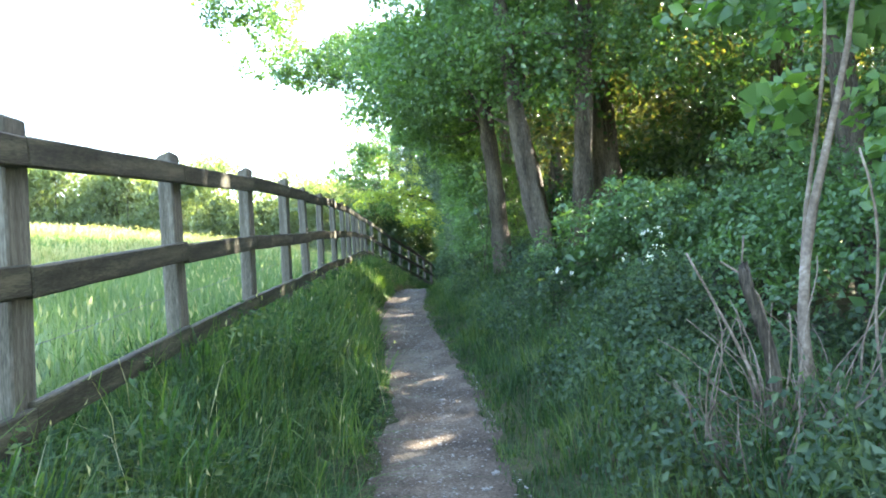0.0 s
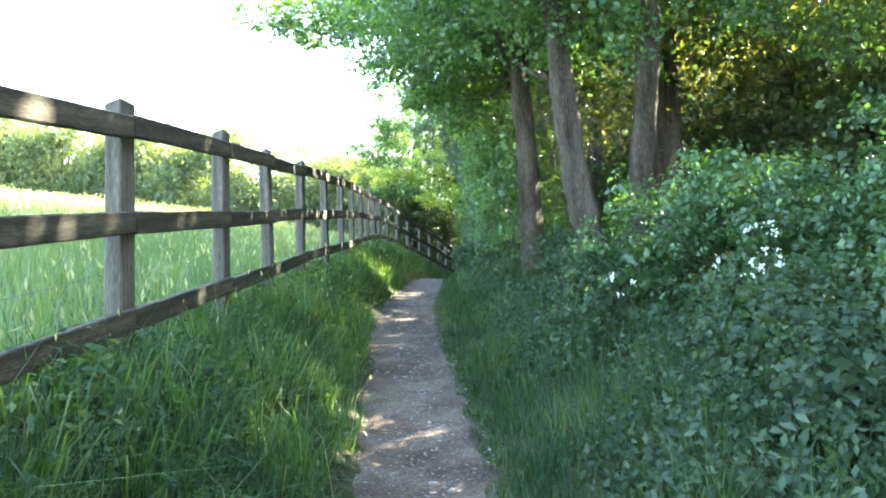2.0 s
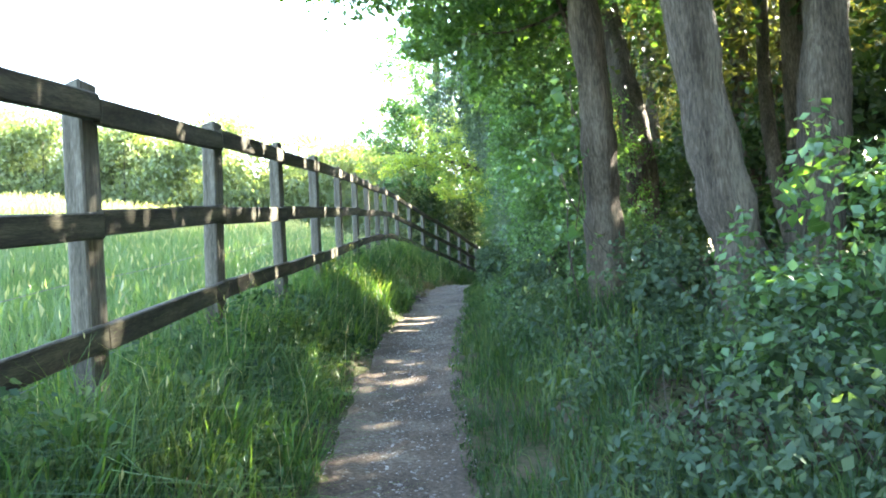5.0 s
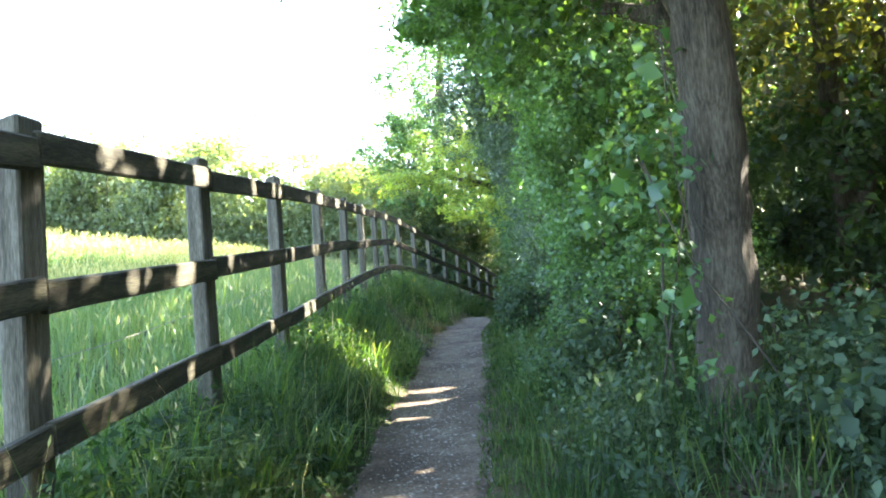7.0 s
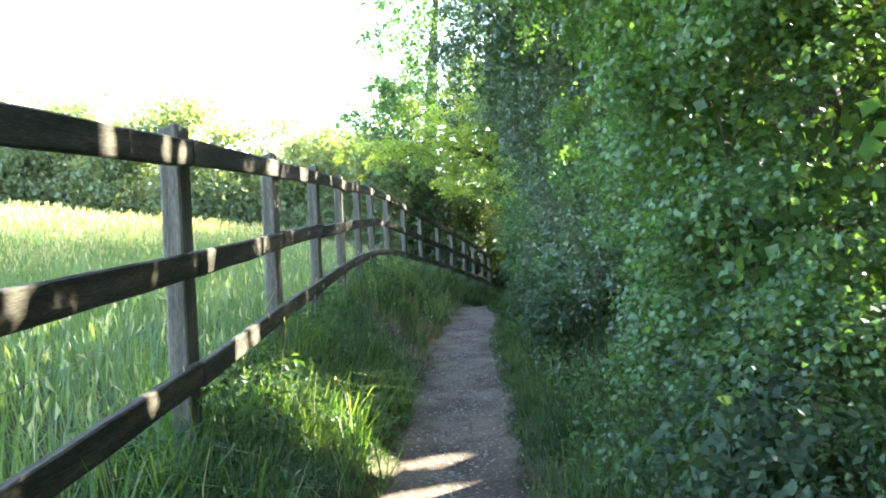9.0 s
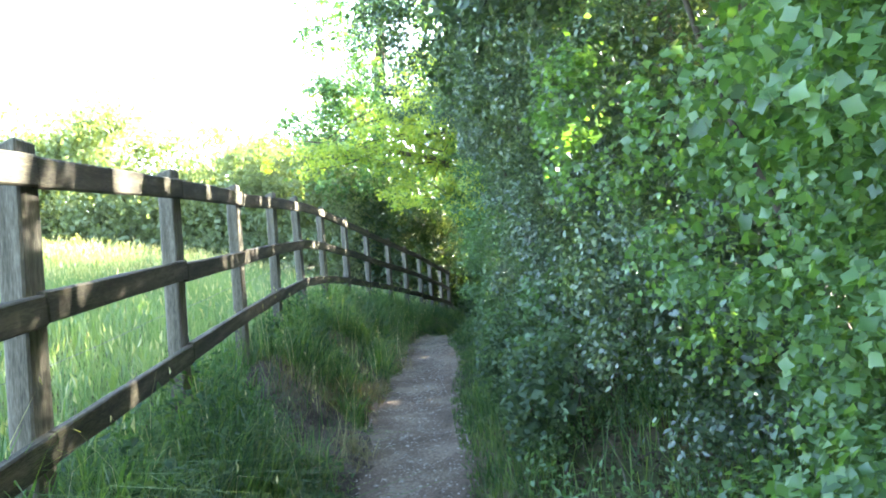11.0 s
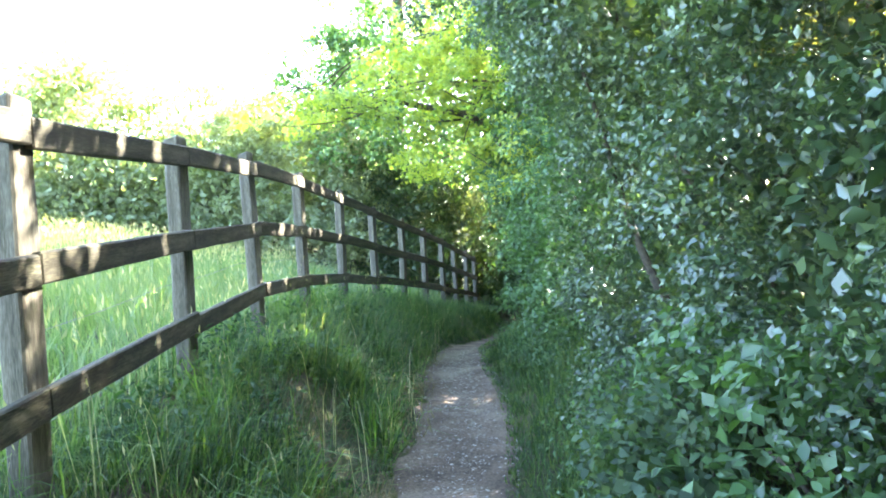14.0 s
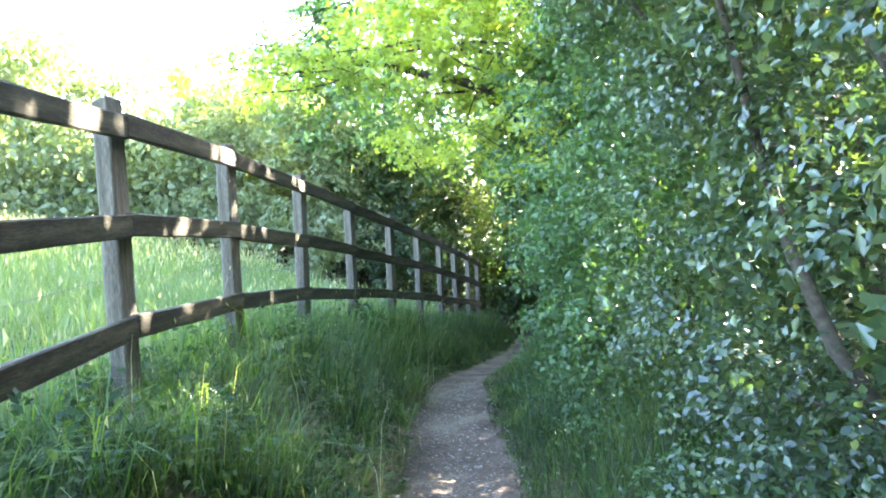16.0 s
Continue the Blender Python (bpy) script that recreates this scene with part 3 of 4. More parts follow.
x, y = tufts(x, y, r2, 30, 0.045)
grass_object("tall_grass", x, y, th * r2.uniform(0.6, 1.05, len(x)), r2.uniform(0.004, 0.010, len(x)), 1.15, M_TUSSOCK, 32, "taller pale green tussocks of grass on the bank")
x, y, r2 = scatter(520, 0, 1, 0.5, 29, 24)
lo, hi = fence_x(y) - 0.4, path_x(y) - path_half(y) + 0.02
x = lo + x * (hi - lo)
tips = grass_object("grass_stalks", x, y, r2.uniform(0.35, 0.7, len(x)), np.full(len(x), 0.0035), 0.6, M_HAY, 33, "thin pale flowering grass stalks")
v, f = leaf_faces(tips, unit(r2.standard_normal((len(tips), 3)) * np.array([1, 1, 0.2])), 0.035, 0.2, 34, 6.0)
tagged(new("grass_flowers", mesh_from("grass_flowers", v, f, M_HAY)), "pale grass flower heads", "grass", kind="stuff")

# dry grass where the bank is worn, and broad-leaved weeds among the grass
x, y, r2 = scatter(900, 0, 1, 17.5, 27, 25)
x = fence_x(y) + 0.3 + x * (path_x(y) - path_half(y) - fence_x(y) - 0.3)
x, y = x[lumps(x, y, 1.9, 2.2) > 0.1], y[lumps(x, y, 1.9, 2.2) > 0.1]
x, y = tufts(x, y, r2, 14, 0.07)
grass_object("dry_grass", x, y, r2.uniform(0.10, 0.26, len(x)), r2.uniform(0.003, 0.006, len(x)), 1.5, M_STRAW, 35, "matted dry brown grass on the worn bank")
x, y, r2 = scatter(1500, 0, 1, 0.5, 28, 26)
x = fence_x(y) - 0.1 + x * (path_x(y) - path_half(y) - fence_x(y))
ok = (lumps(x, y, 1.1, 1.4) > -0.15) & ~bare(x, y)
x, y = x[ok], y[ok]
hh = r2.uniform(0.08, 0.34, len(x)) * np.clip((path_x(y) - path_half(y) - x) / 0.4, 0.3, 1)
cx, cy = tufts(x, y, r2, 16, 0.06)
p = np.stack([cx, cy, ground_z(cx, cy) + 0.03 + np.repeat(hh, 16) * r2.random(len(cx)) ** 0.5], 1)
v, f = leaf_faces(p, unit(np.array([[0.1, -0.3, 0.9]]) + 0.6 * r2.standard_normal((len(p), 3))), 0.05, 0.5, 36, 0.5)
tagged(new("bank_weeds", mesh_from("bank_weeds", v, f, M_GRASS)), "low broad-leaved weeds among the bank grass", "undergrowth", kind="stuff")

# field beyond the fence, dense near the fence and coarser far away
fv = []
for n, x0, x1, y0, y1, hh, ww, sd_ in ((46000, -4, 0, -1, 27, 0.42, 0.010, 41), (42000, -13, -4, 2, 33, 0.5, 0.020, 42), (20000, -34, -13, 6, 34, 0.55, 0.045, 43), (8000, -3.5, 0, 26, 33.5, 0.5, 0.018, 44)):
    x, y, r2 = scatter(n, x0, x1, y0, y1, sd_)
    x = x + fence_x(y) - 0.1
    h = hh * r2.uniform(0.55, 1.15, n) * (1 + 0.25 * lumps(x, y, 0.6, 1.0))
    fv.append((x, y, h, r2.uniform(0.6, 1.3, n) * ww))
x, y, h, w = [np.concatenate(k) for k in zip(*fv)]
tips = grass_object("field_grass", x, y, h, w, 0.5, M_FIELD, 51, "tall sunlit meadow grass in the field")
pick = rng.random(len(tips)) < np.where(fence_x(tips[:, 1]) - tips[:, 0] < 3.0, 0.06, 0.7)
sc = tips[pick] + np.array([0, 0, 0.03])
v, f = leaf_faces(sc, unit(rng.standard_normal((len(sc), 3)) * np.array([1, 1, 0.2])), 0.075, 0.22, 52, 6.0)
tagged(new("seed_heads", mesh_from("seed_heads", v, f, M_HAY)), "pale dry seed heads above the meadow grass", "grass", kind="stuff")

# right-hand verge: grass by the path, low herbs under the bushes
x, y, r2 = scatter(7000, 0, 1, -1.5, 36, 61)
x = path_x(y) + path_half(y) - 0.06 + x ** 1.5 * 2.1
x, y = tufts(x, y, r2, 11, 0.05)
ok = (x > path_x(y) + path_half(y) - 0.08) & ~(in_hollow(x, y) & (r2.random(len(x)) < 0.72))
x, y = x[ok], y[ok]
edge_k = np.clip((x - path_x(y) - path_half(y) + 0.08) / 0.35, 0.22, 1)
grass_object("verge_grass", x, y, r2.uniform(0.08, 0.30, len(x)) * edge_k * (1 + 0.8 * smooth(0.5, 1.3, x - path_x(y))), r2.uniform(0.004, 0.009, len(x)), 0.8, M_GRASS, 62, "short green grass along the path edge")


def herbs(name, n, per, y0, y1, off, wid, hmin, hmax, size, seed, label, mat=None):
    x, y, r2 = scatter(n, 0, 1, y0, y1, seed)
    x = path_x(y) + path_half(y) + off + x * wid
    hh = r2.uniform(hmin, hmax, n) * (0.75 + 0.8 * np.abs(lumps(x, y, 1.3, 0.9))) * np.clip((x - path_x(y) - path_half(y)) / 0.5, 0.25, 1)
    open_ = lumps(x, y, 1.5, 2.1) + 0.25 * r2.standard_normal(n) > -0.22
    x, y, hh = x[open_], y[open_], hh[open_] * (1 + 0.5 * lumps(x[open_], y[open_], 1.5, 2.1))
    cx, cy = tufts(x, y, r2, per, 0.11)
    k = r2.random(len(cx)) ** 0.6
    p = np.stack([cx, cy, ground_z(cx, cy) + 0.02 + np.repeat(hh, per) * k], 1)
    p = p[keep_clear(p)]
    nr = unit(np.array([[-0.35, -0.35, 0.8]]) + 0.8 * r2.standard_normal((len(p), 3)))
    v, f = leaf_faces(p, nr, size, 0.5, seed + 1, 0.8)
    tagged(new(name, mesh_from(name, v, f, mat or M_HERB)), label, "undergrowth", kind="stuff")


# dead leaves and thin fallen twigs on the shaded ground under the bushes
r2 = np.random.default_rng(65)
lx, ly, tw = [], [], []
for hx, hy, rx_, ry_, _ in HOLLOWS:
    lx.append(hx + r2.normal(0, 0.62, 420) * rx_)
    ly.append(hy + r2.normal(0, 0.62, 420) * ry_)
    for i in range(7):
        a = np.array([hx + r2.normal(0, 0.45) * rx_, hy + r2.normal(0, 0.45) * ry_, 0.0])
        b = a + np.array([r2.normal(0, 0.3), r2.normal(0, 0.3), r2.uniform(0.03, 0.35)])
        a[2] += gz1(a[0], a[1]) - 0.01
        b[2] += gz1(b[0], b[1])
        tw.append(tube(bent(a, b, 6, 0.35, 650 + i), np.linspace(0.006, 0.002, 6), 5, 0.1, i))
lx, ly = np.concatenate(lx), np.concatenate(ly)
on = np.abs(lx - path_x(ly)) > path_half(ly) + 0.1
lx, ly = lx[on], ly[on]
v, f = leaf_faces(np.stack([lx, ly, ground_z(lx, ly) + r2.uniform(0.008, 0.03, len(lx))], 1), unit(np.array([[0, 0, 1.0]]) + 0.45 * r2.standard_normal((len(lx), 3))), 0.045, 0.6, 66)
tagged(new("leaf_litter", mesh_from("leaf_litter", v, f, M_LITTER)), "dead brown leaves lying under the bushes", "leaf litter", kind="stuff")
v, q = join(tw)
tagged(new("fallen_twigs", mesh_from("fallen_twigs", v, q, M_TWIG, True)), "thin fallen twigs under the bushes", "twigs", kind="stuff")

herbs("ground_cover", 2300, 34, -1, 13, 0.50, 2.4, 0.06, 0.36, 0.05, 71, "low nettles and ivy under the bushes")
herbs("nettles", 380, 22, -0.5, 9, 0.75, 2.0, 0.20, 0.50, 0.052, 77, "pale green nettles standing in the undergrowth")
herbs("hedge_foot_herbs", 1400, 30, 13, 29, 0.38, 1.2, 0.08, 0.36, 0.04, 73, "low green herbs at the foot of the hedge", M_HAW)


# ---- trees and bushes ----
def limbs_to(base, ends, r0, seed, sides=6):
    pcs = []
    for i, e in enumerate(ends):
        p = bent(base, e, 6, 0.22, seed + i)
        pcs.append(tube(p, np.linspace(r0, r0 * 0.25, 6), sides, 0.1, seed + i))
    return join(pcs)


def shrub(name, x, y, vols, clumps, per, size, spread, mat, seed, label, category, stems=7, shell=0.5, ratio=0.62, stem_r=0.022, lobed=False, core=9.0):
    z = gz1(x, y) - 0.02
    ob = thing(name, x, y, z, label, category)
    o = np.array([x, y, z])
    V = np.array(vols, float)
    r2 = np.random.default_rng(seed)
    for i in range(stems):
        k = V[r2.integers(len(V))]
        e = k[:3] + r2.uniform([-0.1, -0.55, -0.4], 0.55, 3) * k[3:]
        s = np.array([x + 0.3 + r2.normal(0, 0.2), y + r2.normal(0, 0.5), 0])
        s[2] = gz1(s[0], s[1]) - 0.05
        e[2] = max(e[2], s[2] + 0.5)
        p = bent(s - o, e - o, 8, 0.25, seed + i)
        v, q = tube(p, np.linspace(stem_r * r2.uniform(0.7, 1.4), 0.005, 8), 6, 0.1, seed + i)
        part_mesh("stem", mesh_from("stem", v, q, M_TWIG, True), ob)
    part_mesh("foliage", foliage("foliage", vols, clumps, per, size, spread, mat, seed, ratio, shell, origin=tuple(o), lobed=lobed, core=core), ob)
    return ob


def tree(name, x, y, stems, vols, clumps, per, size, spread, mat, seed, label, limb_n=9, shell=0.45, core=9.0):
    """stems: list of (points, radii) in world metres."""
    z = gz1(x, y) - 0.05
    ob = thing(name, x, y, z, label, "tree")
    o = np.array([x, y, z])
    V = np.array(vols, float)
    r2 = np.random.default_rng(seed)
    for i, (pts, rad) in enumerate(stems):
        P = np.array(pts, float) - o
        t = np.linspace(0, 1, len(P))
        tt = np.linspace(0, 1, 44)
        Pi = np.stack([np.interp(tt, t, P[:, k]) for k in range(3)], 1)
        for _ in range(3):
            Pi[1:-1] = (Pi[:-2] + 2 * Pi[1:-1] + Pi[2:]) / 4
        knots = 1 + 0.05 * np.sin(tt * 31 + seed) + 0.04 * np.sin(tt * 67 + i) + 0.03 * r2.standard_normal(len(tt))
        v, q = tube(Pi, np.interp(tt, t, rad) * knots, 22, 0.12, seed + i)
        part_mesh("trunk", mesh_from("trunk", v, q, M_BARK, True), ob)
        for j in range(limb_n):
            k = r2.uniform(0.66, 1.0)
            s = np.array([np.interp(k, tt, Pi[:, m]) for m in range(3)])
            w = V[r2.integers(len(V))]
            e = w[:3] + r2.uniform(-0.6, 0.6, 3) * w[3:] - o
            v, q = tube(bent(s, e, 7, 0.2, seed + 31 * j), np.linspace(0.18 * np.interp(k, t, rad) + 0.008, 0.006, 7), 6, 0.1, seed + j)
            part_mesh("limb", mesh_from("limb", v, q, M_BARK, True), ob)
    part_mesh("crown", foliage("crown", vols, clumps, per, size, spread, mat, seed, 0.62, shell, origin=tuple(o), core=core), ob)
    return ob


# twin-stemmed tree by the path
tree("tree", 3.5, 10.15,
     [([(3.52, 9.95, 0.95), (3.42, 9.93, 1.3), (3.28, 9.96, 1.9), (3.14, 9.98, 2.6), (3.05, 10.0, 3.4), (2.98, 10.3, 5.0), (2.95, 10.6, 7.5)], [0.27, 0.20, 0.15, 0.138, 0.13, 0.10, 0.05]),
      ([(3.62, 10.15, 0.95), (3.8, 10.15, 1.6), (3.95, 10.15, 2.6), (4.05, 10.2, 3.6), (4.2, 10.3, 5.0), (4.5, 10.5, 7.5)], [0.22, 0.16, 0.14, 0.13, 0.11, 0.05])],
     [(3.0, 11.0, 5.6, 1.8, 2.0, 1.5), (4.6, 10.0, 5.8, 2.0, 2.2, 1.8), (2.3, 11.8, 4.6, 0.9, 1.2, 0.7), (5.2, 8.5, 4.8, 1.4, 1.6, 1.2), (3.6, 10.5, 7.4, 1.8, 2.0, 1.2), (2.5, 10.2, 4.5, 0.9, 1.0, 0.6), (3.3, 9.2, 4.2, 0.9, 0.9, 0.5), (1.9, 10.0, 4.75, 0.75, 1.0, 0.5), (1.6, 12.2, 4.8, 0.75, 1.1, 0.65), (1.5, 14.0, 5.6, 0.8, 1.1, 0.7)],
     720, 90, 0.066, 0.24, M_OAK, 101, "grey-barked twin-stemmed tree with a leafy crown")
# leaning tree with shoots
tree("tree", 3.1, 12.05,
     [([(3.25, 12.05, 1.15), (3.22, 12.02, 1.7), (3.18, 11.9, 2.4), (3.10, 11.75, 3.2), (3.0, 11.8, 4.4), (2.95, 12.2, 6.6)], [0.20, 0.155, 0.138, 0.125, 0.10, 0.04]),
      ([(3.35, 12.35, 1.2), (3.3, 12.35, 2.2), (3.25, 12.3, 3.4), (3.3, 12.5, 5.6)], [0.10, 0.085, 0.075, 0.03])],
     [(2.9, 12.8, 5.2, 1.3, 1.5, 1.2), (2.6, 13.6, 4.3, 0.9, 1.1, 0.9), (3.6, 13.4, 6.2, 1.6, 1.8, 1.4)],
     460, 60, 0.07, 0.20, M_OAK, 131, "leaning rough-barked tree with leafy shoots")
# tall tree whose bough reaches over the fence
tree("tree", 5.3, 16.3,
     [([(5.3, 16.3, 1.3), (5.25, 16.3, 3.4), (5.1, 16.8, 5.2), (4.9, 17.4, 8.2)], [0.24, 0.2, 0.16, 0.06]),
      ([(5.1, 16.8, 5.1), (3.6, 17.8, 5.8), (1.9, 18.2, 6.6), (0.3, 18.2, 7.2), (-1.2, 17.8, 8.4)], [0.10, 0.06, 0.03, 0.018, 0.008])],
     [(4.4, 17.2, 6.9, 1.8, 2.4, 1.4), (2.7, 18.0, 7.2, 1.1, 1.2, 0.7), (1.6, 18.3, 7.2, 0.8, 0.9, 0.6), (0.7, 18.6, 6.8, 0.7, 0.9, 0.45), (0.2, 16.6, 6.2, 0.55, 0.7, 0.45), (1.1, 17.0, 6.5, 0.7, 0.9, 0.55), (-0.45, 17.2, 6.7, 0.6, 0.7, 0.45), (-0.3, 17.6, 7.8, 0.9, 0.9, 0.7), (-1.3, 17.3, 7.7, 0.7, 0.7, 0.5), (-1.9, 17.3, 8.6, 0.7, 0.7, 0.5), (5.4, 15.5, 6.4, 1.6, 1.8, 1.4), (4.6, 19.8, 6.3, 1.3, 1.6, 1.0)],
     900, 48, 0.085, 0.20, M_OAK, 151, "tall oak with a bough over the fence")

# leafy shoots on the trunks and brambles at their feet
def shoots(name, x, y, vols, n, size, mat, seed, label, category="bush", stems=4):
    return shrub(name, x, y, vols, n, 9, size, 0.09, mat, seed, label, category, stems, 0.3, 0.7, 0.007, core=1.0)


shoots("oak_seedling", 3.3, 9.55, [(3.25, 9.6, 1.75, 0.25, 0.25, 0.35), (3.45, 9.5, 2.2, 0.3, 0.25, 0.4), (3.15, 9.6, 1.35, 0.2, 0.2, 0.2)], 60, 0.055, M_FRESH, 601, "bright young oak shoots beside the twin trunk", "sapling")
# hawthorn's darker leaf colour stands in for the shade on these maple shoots
shrub("maple_shoots", 2.95, 11.8, [(2.68, 11.75, 2.65, 0.25, 0.3, 0.4), (2.78, 11.6, 2.05, 0.22, 0.25, 0.35), (2.85, 11.85, 3.25, 0.3, 0.3, 0.35)], 80, 12, 0.046, 0.11, M_HAW, 611,
      "broad fresh maple leaves sprouting beside the leaning trunk", "sapling", 5, 0.3, 0.85, 0.008, True, 0.5)
for k, (bx, by) in enumerate([(2.75, 5.4), (2.95, 6.3), (2.8, 8.7), (3.2, 10.9), (2.95, 13.4), (3.3, 17.6), (3.6, 19.3)]):
    g0 = gz1(bx, by)
    shoots("bramble", bx, by, [(bx, by, g0 + 0.35, 0.4, 0.5, 0.3), (bx + 0.25, by + 0.3, g0 + 0.6, 0.35, 0.4, 0.25)], 230, 0.042, M_HERB, 621 + k, "low dusky green bramble at the hedge foot", "bramble", 6)

for k, (bx, by) in enumerate([(3.78, 18.9), (3.92, 19.6)]):
    g0 = gz1(bx, by)
    shoots("bramble", bx, by, [(bx, by, g0 + 0.35, 0.35, 0.5, 0.3), (bx + 0.25, by + 0.2, g0 + 0.7, 0.35, 0.4, 0.25)], 200, 0.06, M_HAW, 641 + k, "fresh green bramble with broad leaves at the hedge foot", "bramble", 6)

# flowering hawthorn
haw = shrub("hawthorn_bush", 3.9, 7.9, [(4.1, 7.95, 1.78, 0.8, 0.95, 0.58), (4.9, 7.5, 2.05, 0.9, 1.1, 0.75), (3.3, 8.65, 1.62, 0.6, 0.65, 0.46), (4.3, 8.9, 2.05, 0.9, 0.9, 0.6), (4.55, 6.7, 1.75, 0.6, 0.65, 0.5)],
            300, 120, 0.052, 0.19, M_HAW, 171, "green hawthorn bush with clusters of white blossom", "bush", 12)
r2 = np.random.default_rng(172)
spots = [(3.42, 7.12, 1.68), (3.50, 7.12, 1.74), (3.40, 7.18, 1.97), (3.50, 7.12, 1.86), (3.62, 7.18, 2.00), (3.24, 7.35, 1.72), (2.78, 8.05, 1.68), (2.92, 7.95, 1.55)]
for j, (cx, cy, cz) in enumerate(spots):
    big = j < 2
    heads = np.array([cx, cy, cz - 0.08]) + r2.normal(0, 1, (7 if big else 3, 3)) * (0.045 if big else 0.035)
    c = np.repeat(heads, 9, axis=0) + r2.normal(0, 0.013, (9 * len(heads), 3))
    v, f = leaf_faces(c - np.array(haw.location), unit(np.array([[-0.6, -0.7, 0.5]]) + 0.6 * r2.standard_normal((len(c), 3))), 0.018 if big else 0.015, 0.95, 173)
    part_mesh("blossom", mesh_from("blossom", v, f, M_PETAL), haw, "cluster of white blossom")

# bushes along the right-hand side
shrub("bush", 3.9, 4.3, [(4.0, 4.3, 1.3, 0.9, 1.2, 1.0), (4.7, 5.2, 1.8, 1.1, 1.2, 1.3), (4.4, 3.0, 1.8, 1.2, 1.2, 1.5), (3.6, 5.6, 1.1, 0.6, 0.6, 0.55), (4.6, 4.0, 3.4, 1.3, 1.6, 1.0)], 260, 150, 0.05, 0.21, M_HAW, 181, "dense green bush behind dead stems", "bush", 10)
shrub("bush", 3.9, 14.9, [(3.7, 14.3, 2.5, 0.8, 1.0, 1.2), (3.75, 15.5, 3.1, 0.85, 0.9, 1.0), (3.5, 13.7, 1.7, 0.5, 0.6, 0.6), (3.55, 14.9, 1.75, 0.5, 0.6, 0.5), (2.9, 14.4, 4.4, 1.05, 1.2, 0.8), (3.15, 15.8, 4.5, 0.9, 0.8, 0.7), (3.32, 16.70, 3.2, 0.3, 0.3, 0.35), (3.2, 13.4, 3.6, 0.6, 0.6, 0.5), (3.1, 15.2, 3.7, 0.5, 0.5, 0.4), (3.2, 14.2, 3.1, 0.4, 0.5, 0.4)],
      720, 180, 0.032, 0.17, M_FRESH, 191, "tall fresh green field maple bush", "bush", 6, ratio=0.8, stem_r=0.016, lobed=True)
shrub("evergreen_bush", 4.6, 18.6, [(4.05, 16.6, 2.3, 0.75, 0.9, 1.0), (4.5, 17.8, 2.6, 0.95, 1.2, 1.6), (3.95, 17.3, 3.6, 0.6, 0.7, 0.6), (4.75, 19.2, 2.8, 0.95, 1.3, 1.8), (3.6, 18.7, 4.8, 1.1, 1.6, 1.1), (4.25, 18.2, 1.6, 0.6, 1.0, 0.6), (4.2, 18.8, 3.9, 0.8, 1.6, 0.8)], 720, 165, 0.036, 0.17, M_HOLLY, 201, "dark glossy evergreen hedge bush", "bush", 10, stem_r=0.04)
shrub("evergreen_bush", 5.0, 21.4, [(5.0, 20.9, 2.6, 0.95, 1.3, 1.7), (5.15, 22.4, 2.7, 0.9, 1.2, 1.7), (4.15, 21.6, 4.2, 0.55, 0.9, 0.6), (4.5, 23.2, 4.5, 0.6, 0.8, 0.9), (4.2, 21.9, 5.1, 1.3, 1.5, 1.2), (4.7, 21.3, 1.6, 0.6, 1.1, 0.6), (4.7, 21.8, 3.9, 0.8, 1.5, 0.9)], 680, 160, 0.038, 0.19, M_HOLLY, 211, "dark glossy evergreen hedge bush", "bush", 10, stem_r=0.04)
shrub("bush", 5.35, 25.2, [(5.2, 24.9, 2.6, 0.75, 0.9, 1.1), (5.45, 23.9, 3.0, 0.6, 0.7, 0.9), (6.0, 24.7, 3.0, 0.6, 0.9, 0.9), (5.6, 26.0, 3.2, 0.9, 1.1, 1.4), (5.3, 25.0, 1.6, 0.5, 0.7, 0.5), (5.3, 24.2, 4.2, 0.9, 1.0, 1.0), (5.0, 24.8, 5.3, 0.9, 1.1, 0.8), (5.7, 23.4, 5.6, 1.1, 1.2, 0.9)], 440, 140, 0.05, 0.18, M_HAW, 221, "green thorn bush with a low skirt of leaves beside the path", "bush", 8)
# shaded thicket past the bend
for k, (bx, by) in enumerate([(6.4, 27.4), (6.9, 29.0), (7.7, 31.2), (8.7, 34.0), (9.9, 37.2), (8.6, 29.2), (9.6, 31.8)]):
    g0 = gz1(bx, by)
    shrub("bush", bx, by, [(bx, by, g0 + 1.2, 1.1, 1.6, 1.2), (bx - 0.5, by + 0.8, g0 + 2.6, 1.0, 1.4, 1.0), (bx + 0.4, by, g0 + 3.6, 1.1, 1.5, 1.0)], 760, 26, 0.095, 0.17, M_HAW, 251 + k, "dark shaded thorn thicket beside the path", "bush", 6)
# leaf colour darkened for shade at the bend, paled for haze towards the field
for k, (bx, by) in enumerate([(8.6, 41.5), (6.2, 39.3), (10.9, 42.0), (4.6, 37.4), (3.0, 36.8), (1.3, 37.6)]):
    g0 = gz1(bx, by)
    shrub("bush", bx, by, [(bx, by, g0 + 1.2, 1.5, 1.0, 1.3), (bx, by + 0.4, g0 + 3.2, 1.5, 1.0, 1.3)], 440, 24, 0.11, 0.18, M_SHADED_LEAF if k < 4 else M_HAZED, 261 + k, "dark shaded thorn thicket beside the path" if k < 4 else "thorn thicket at the field corner, leaves paled for haze", "bush", 5)
